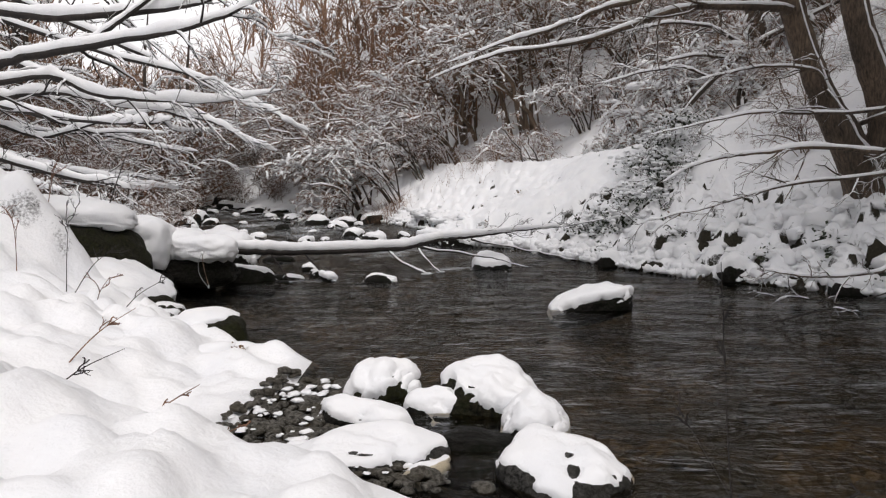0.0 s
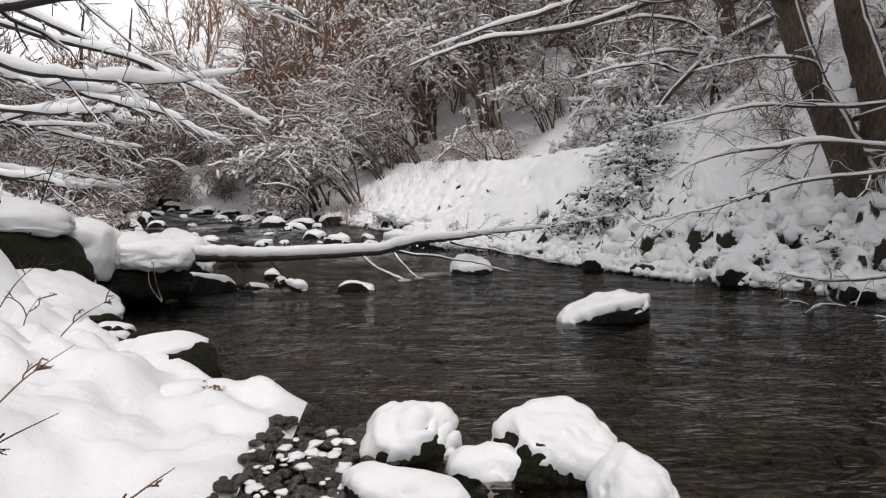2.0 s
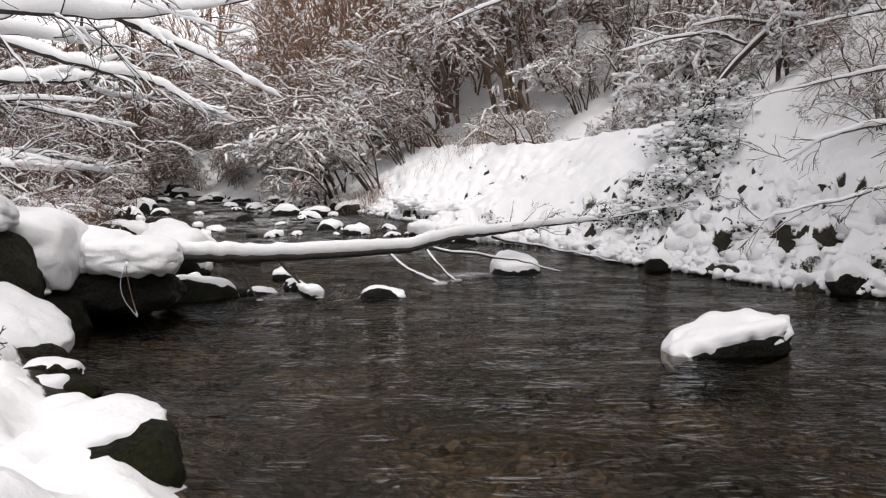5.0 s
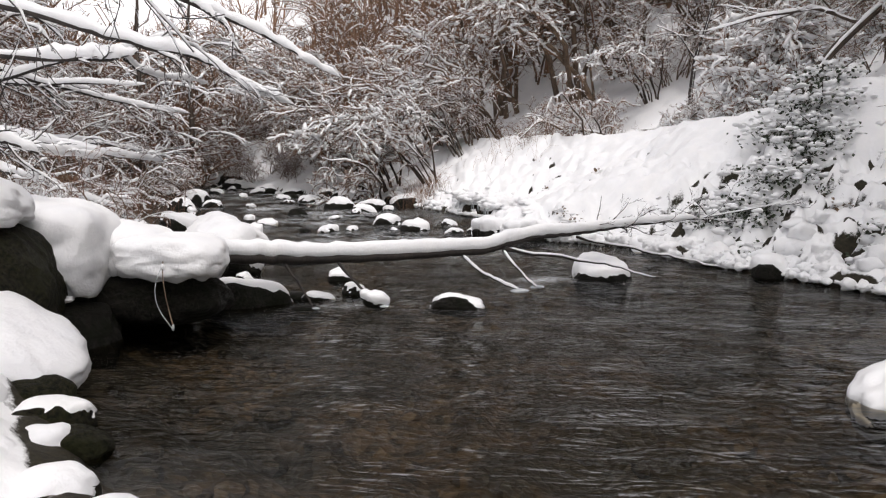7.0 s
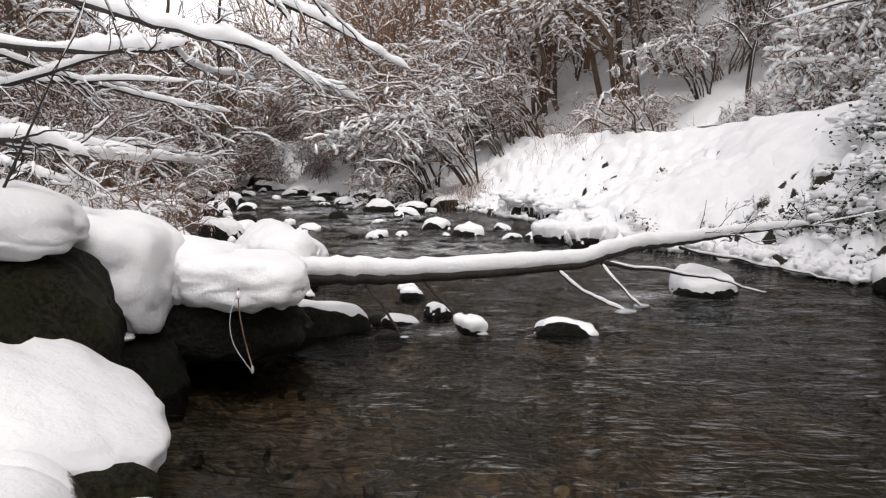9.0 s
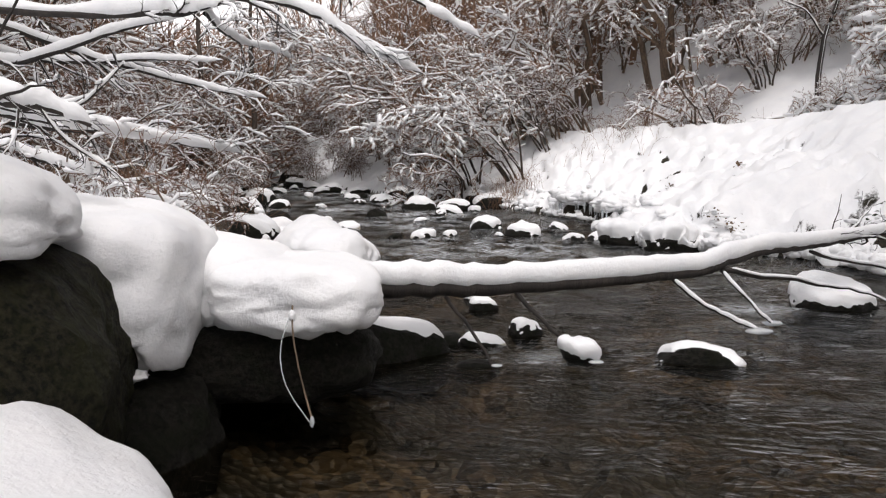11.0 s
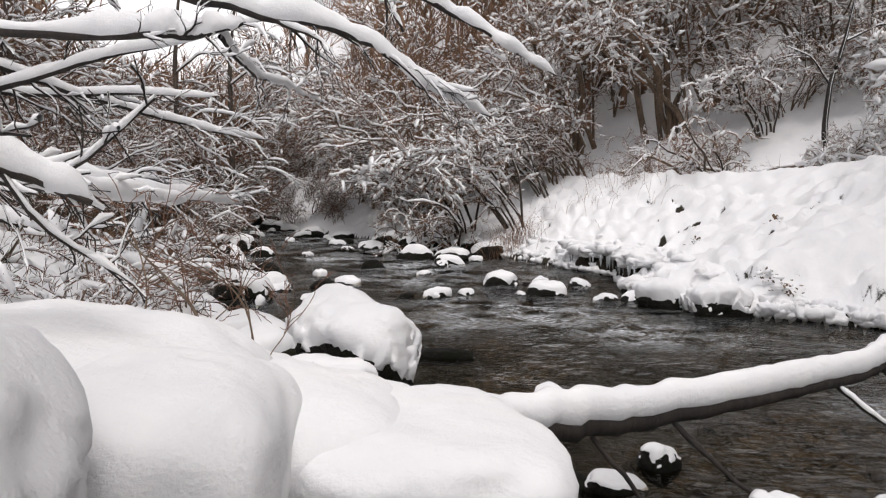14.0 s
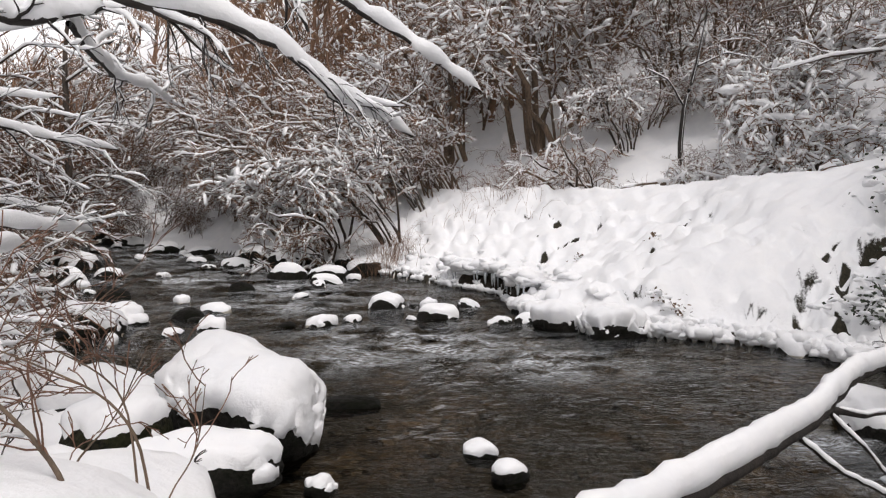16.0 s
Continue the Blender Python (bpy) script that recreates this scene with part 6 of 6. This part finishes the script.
for k, (pts, r) in enumerate([
        ([(-4.15, 9.5, 0.72), (-4.29, 9.6, 1.05), (-4.4, 9.7, 1.12), (-4.65, 9.85, 1.27), (-4.95, 10.0, 1.5)], 0.0075),
        ([(-4.2, 10.0, 0.6), (-4.24, 10.0, 1.01), (-4.34, 10.0, 1.14), (-4.52, 10.1, 1.19), (-4.85, 10.2, 1.30)], 0.005),
        ([(-4.48, 9.9, 0.75), (-4.42, 10.0, 0.97), (-4.35, 10.1, 1.04), (-4.26, 10.1, 1.26)], 0.004),
        ([(-5.0, 10.3, 0.8), (-4.86, 10.4, 1.33), (-4.82, 10.6, 1.42), (-4.70, 10.85, 1.62)], 0.004),
        ([(-4.25, 10.1, 0.6), (-4.21, 10.1, 0.81), (-4.14, 10.2, 0.91), (-4.12, 10.2, 1.12)], 0.0035),
        ([(-5.1, 10.4, 0.8), (-4.93, 10.5, 1.15), (-4.71, 10.7, 1.21), (-4.5, 11.05, 1.5)], 0.004),
        ([(-4.4, 10.5, 0.7), (-4.43, 10.5, 1.02), (-4.59, 10.6, 1.11), (-4.91, 10.8, 1.19), (-5.25, 11.05, 1.4)], 0.0045),
        ([(-4.75, 10.0, 0.8), (-4.72, 10.1, 1.1), (-4.9, 10.2, 1.45), (-5.3, 10.3, 1.7)], 0.0045)]):
    thin = new("sapling")
    q, rr = bough(thin, "stem", pts, list(np.linspace(r, r * 0.4, len(pts))), 0, 860 + k, HAZEL_BARK, 20, 7)
    add_twigs(thin, [side_twigs(q, rr, 880 + k, n=5, length=0.34, fine=2, snow=0.01, lift=0.12, droop=0.05, lo=0.3, slim=0.5)], RED_TWIG, False)
    tagged(thin, "thin reddish-grey sapling arching between snowy stones", "sapling")
sprig("thin bare stem standing close to the path", [([(-4.0, 7.55, 0.9), (-4.02, 8.0, 1.5), (-3.98, 8.25, 1.95)], 0.008)], 872, DARK_BARK, 3, 0.2)
sprig("thin bare sapling leaning over dark water", [([(0.99, 1.75, -0.1), (0.92, 1.72, 0.55), (0.90, 1.75, 1.05)], 0.0028), ([(0.96, 1.75, 0.35), (0.82, 1.85, 0.62), (0.68, 1.95, 0.78)], 0.0018), ([(1.05, 1.55, -0.1), (1.1, 1.6, 0.35), (1.25, 1.6, 0.5)], 0.0015)], 876, DARK_BARK, 2, 0.08)
for k, (x, y, h, lx, ly) in enumerate([(-3.5, 6.0, 0.75, 0.03, 0.0), (-3.9, 5.9, 0.7, -0.1, 0.1), (-3.2, 5.6, 0.45, 0.2, 0.1), (-2.9, 5.4, 0.35, 0.15, -0.1), (-2.6, 5.2, 0.3, 0.2, 0.1), (-2.1, 3.6, 0.3, 0.15, 0.2), (-1.9, 3.1, 0.22, 0.2, 0.1), (-1.3, 2.9, 0.16, 0.12, 0.1), (-1.5, 3.5, 0.12, 0.05, 0.0), (-0.95, 2.75, 0.12, 0.1, 0.0), (-4.6, 6.6, 0.6, 0.1, 0.0), (-4.2, 6.9, 0.55, 0.1, 0.0), (-5.4, 11.6, 0.5, 0.1, 0.1), (-5.0, 11.4, 0.4, 0.1, -0.1), (-4.7, 11.7, 0.35, 0.15, 0.0), (-5.8, 12.4, 0.6, 0.2, 0.0)]):
    z = float(terrain(x, y)) - 0.03
    sprig("dry twig poking up out of the snow", [([(x, y, z), (x + lx * 0.6, y + ly, z + h * 0.6), (x + lx * 1.6, y + ly * 2, z + h)], 0.0045)], 900 + 3 * k, RED_TWIG if k % 2 else DARK_BARK, 3, h * 0.45, 0.0, "dry_twig")


# withered reddish grass behind the near bank
def grass(name, label, cx, cy, w, n, h, mat, seed):
    r = np.random.RandomState(seed)
    x, y = cx + r.normal(0, w, n), cy + r.normal(0, w, n)
    z = terrain(x, y) - 0.02
    s = np.stack([x, y, z], 1)
    lean = r.normal(size=(n, 3)) * (0.35, 0.35, 0.08)
    ln = h * r.uniform(0.5, 1.2, (n, 1))
    p = np.stack([s, s + (lean * 0.35 + (0, 0, 0.55)) * ln, s + (lean + (0, 0, 0.9)) * ln, s + (lean * 1.8 + (0, 0, 0.95)) * ln], 1)
    w4 = np.broadcast_to(np.array([0.004, 0.0035, 0.003, 0.001]), (n, 4))
    return tagged(new(name, mesh_of(name, *tube_arrays(p, w4, w4, 3), mat)), label, "grass", kind="stuff")


for k, (x, y, w, n, h) in enumerate([(-8.8, 15.8, 0.7, 70, 0.5), (-2.4, 25.2, 0.4, 240, 0.6), (1.5, 27.0, 1.2, 300, 0.5), (-9.5, 19.5, 0.8, 400, 0.8)]):
    grass("dry_grass", "withered reddish-brown grass sticking out of snow", x, y, w, n, h, TWIG, 950 + k)

# trunks in the wood across the near bank
for k, (x, y, r, h) in enumerate([(-16.6, 22.0, 0.24, 11), (-14.9, 22.6, 0.12, 9), (-14.3, 22.2, 0.1, 9), (-12.5, 27.0, 0.09, 9), (-18.6, 26.0, 0.16, 11), (-11.8, 29.6, 0.1, 9), (-21.5, 22.0, 0.2, 11)]):
    z = float(terrain(x, y))
    hero_tree("straight bare trunk in the snowy wood", [([(x, y, z - 0.2), (x + 0.1, y, z + h * 0.35), (x - 0.1, y + 0.1, z + h * 0.7), (x + 0.2, y, z + h)], [r * 1.15, r, r * 0.7, r * 0.25], 0.0)],
              [([(x, y, z + h * f), (x + sx, y - 0.4, z + h * f + 0.5), (x + 2 * sx, y - 0.6, z + h * f + 0.4), (x + 2.8 * sx, y - 0.7, z + h * f + 0.1)], [r * 0.35, r * 0.25, r * 0.16, 0.006], 0.08, 7, 1.1) for f, sx in ((0.25, 0.9), (0.34, -0.9), (0.43, 1.0), (0.52, -0.8), (0.62, 0.9))], BARK, 1000 + 20 * k, 0.05)


# small wood: a branch trailing in the pool, a forked stem by the boulders, a stump and fallen branches on the terrace
sprig("bare dark branch trailing from the bank into the pool", [([(3.5, 6.85, -0.02), (4.5, 6.95, 0.20), (6.9, 7.5, 0.75)], 0.012), ([(4.3, 6.9, 0.16), (4.0, 7.1, 0.22), (3.7, 7.3, 0.20)], 0.006)], 1400, DARK_BARK, 4, 0.35, 0.012)
sprig("thin dark forked stem rising between snowy boulders", [([(-4.27, 8.22, 0.75), (-4.32, 8.2, 1.26), (-4.38, 8.2, 1.62)], 0.006), ([(-4.32, 8.2, 1.24), (-4.24, 8.2, 1.34), (-4.12, 8.22, 1.46)], 0.004)], 1410, DARK_BARK, 2, 0.14)
stump = new("tree_stump")
z = float(terrain(5.2, 25.1))
bough(stump, "trunk", [(5.2, 25.1, z - 0.2), (5.22, 25.1, z + 0.2), (5.27, 25.12, z + 0.55)], [0.10, 0.085, 0.08], 0, 1420, RIDGED_BARK, 12, 12)
v, f = stone_shape(77, (0.19, 0.16, 0.09), 0.1, 3)
part("snow_cap", mesh_of("snow_cap", v + (5.27, 25.12, z + 0.60), f, SNOW), stump, "round cap of snow")
tagged(stump, "short broken stump wearing a round snow cap", "stump")
for k, (x, y, dx, dy, ln) in enumerate([(6.3, 25.6, -1.0, -0.15, 2.6), (4.4, 26.0, -1.0, 0.1, 2.4), (7.4, 24.8, -1.0, -0.3, 1.8), (3.0, 26.6, -1.0, -0.3, 2.2)]):
    pts = [(x + dx * ln * t, y + dy * ln * t, float(terrain(x + dx * ln * t, y + dy * ln * t)) + h) for t, h in ((0, 0.1), (0.35, 0.45), (0.7, 0.5), (1, 0.25))]
    fallen = hero_tree("fallen bare branch lying snowy along the terrace crest", [(pts, [0.05, 0.042, 0.03, 0.012], 0.06)], [(pts[1:], [0.03, 0.022, 0.01], 0.05, 9, 0.8)], HAZEL_BARK, 1440 + 10 * k, 0.045, "fallen_branch")
    tagged(fallen, category="branch")
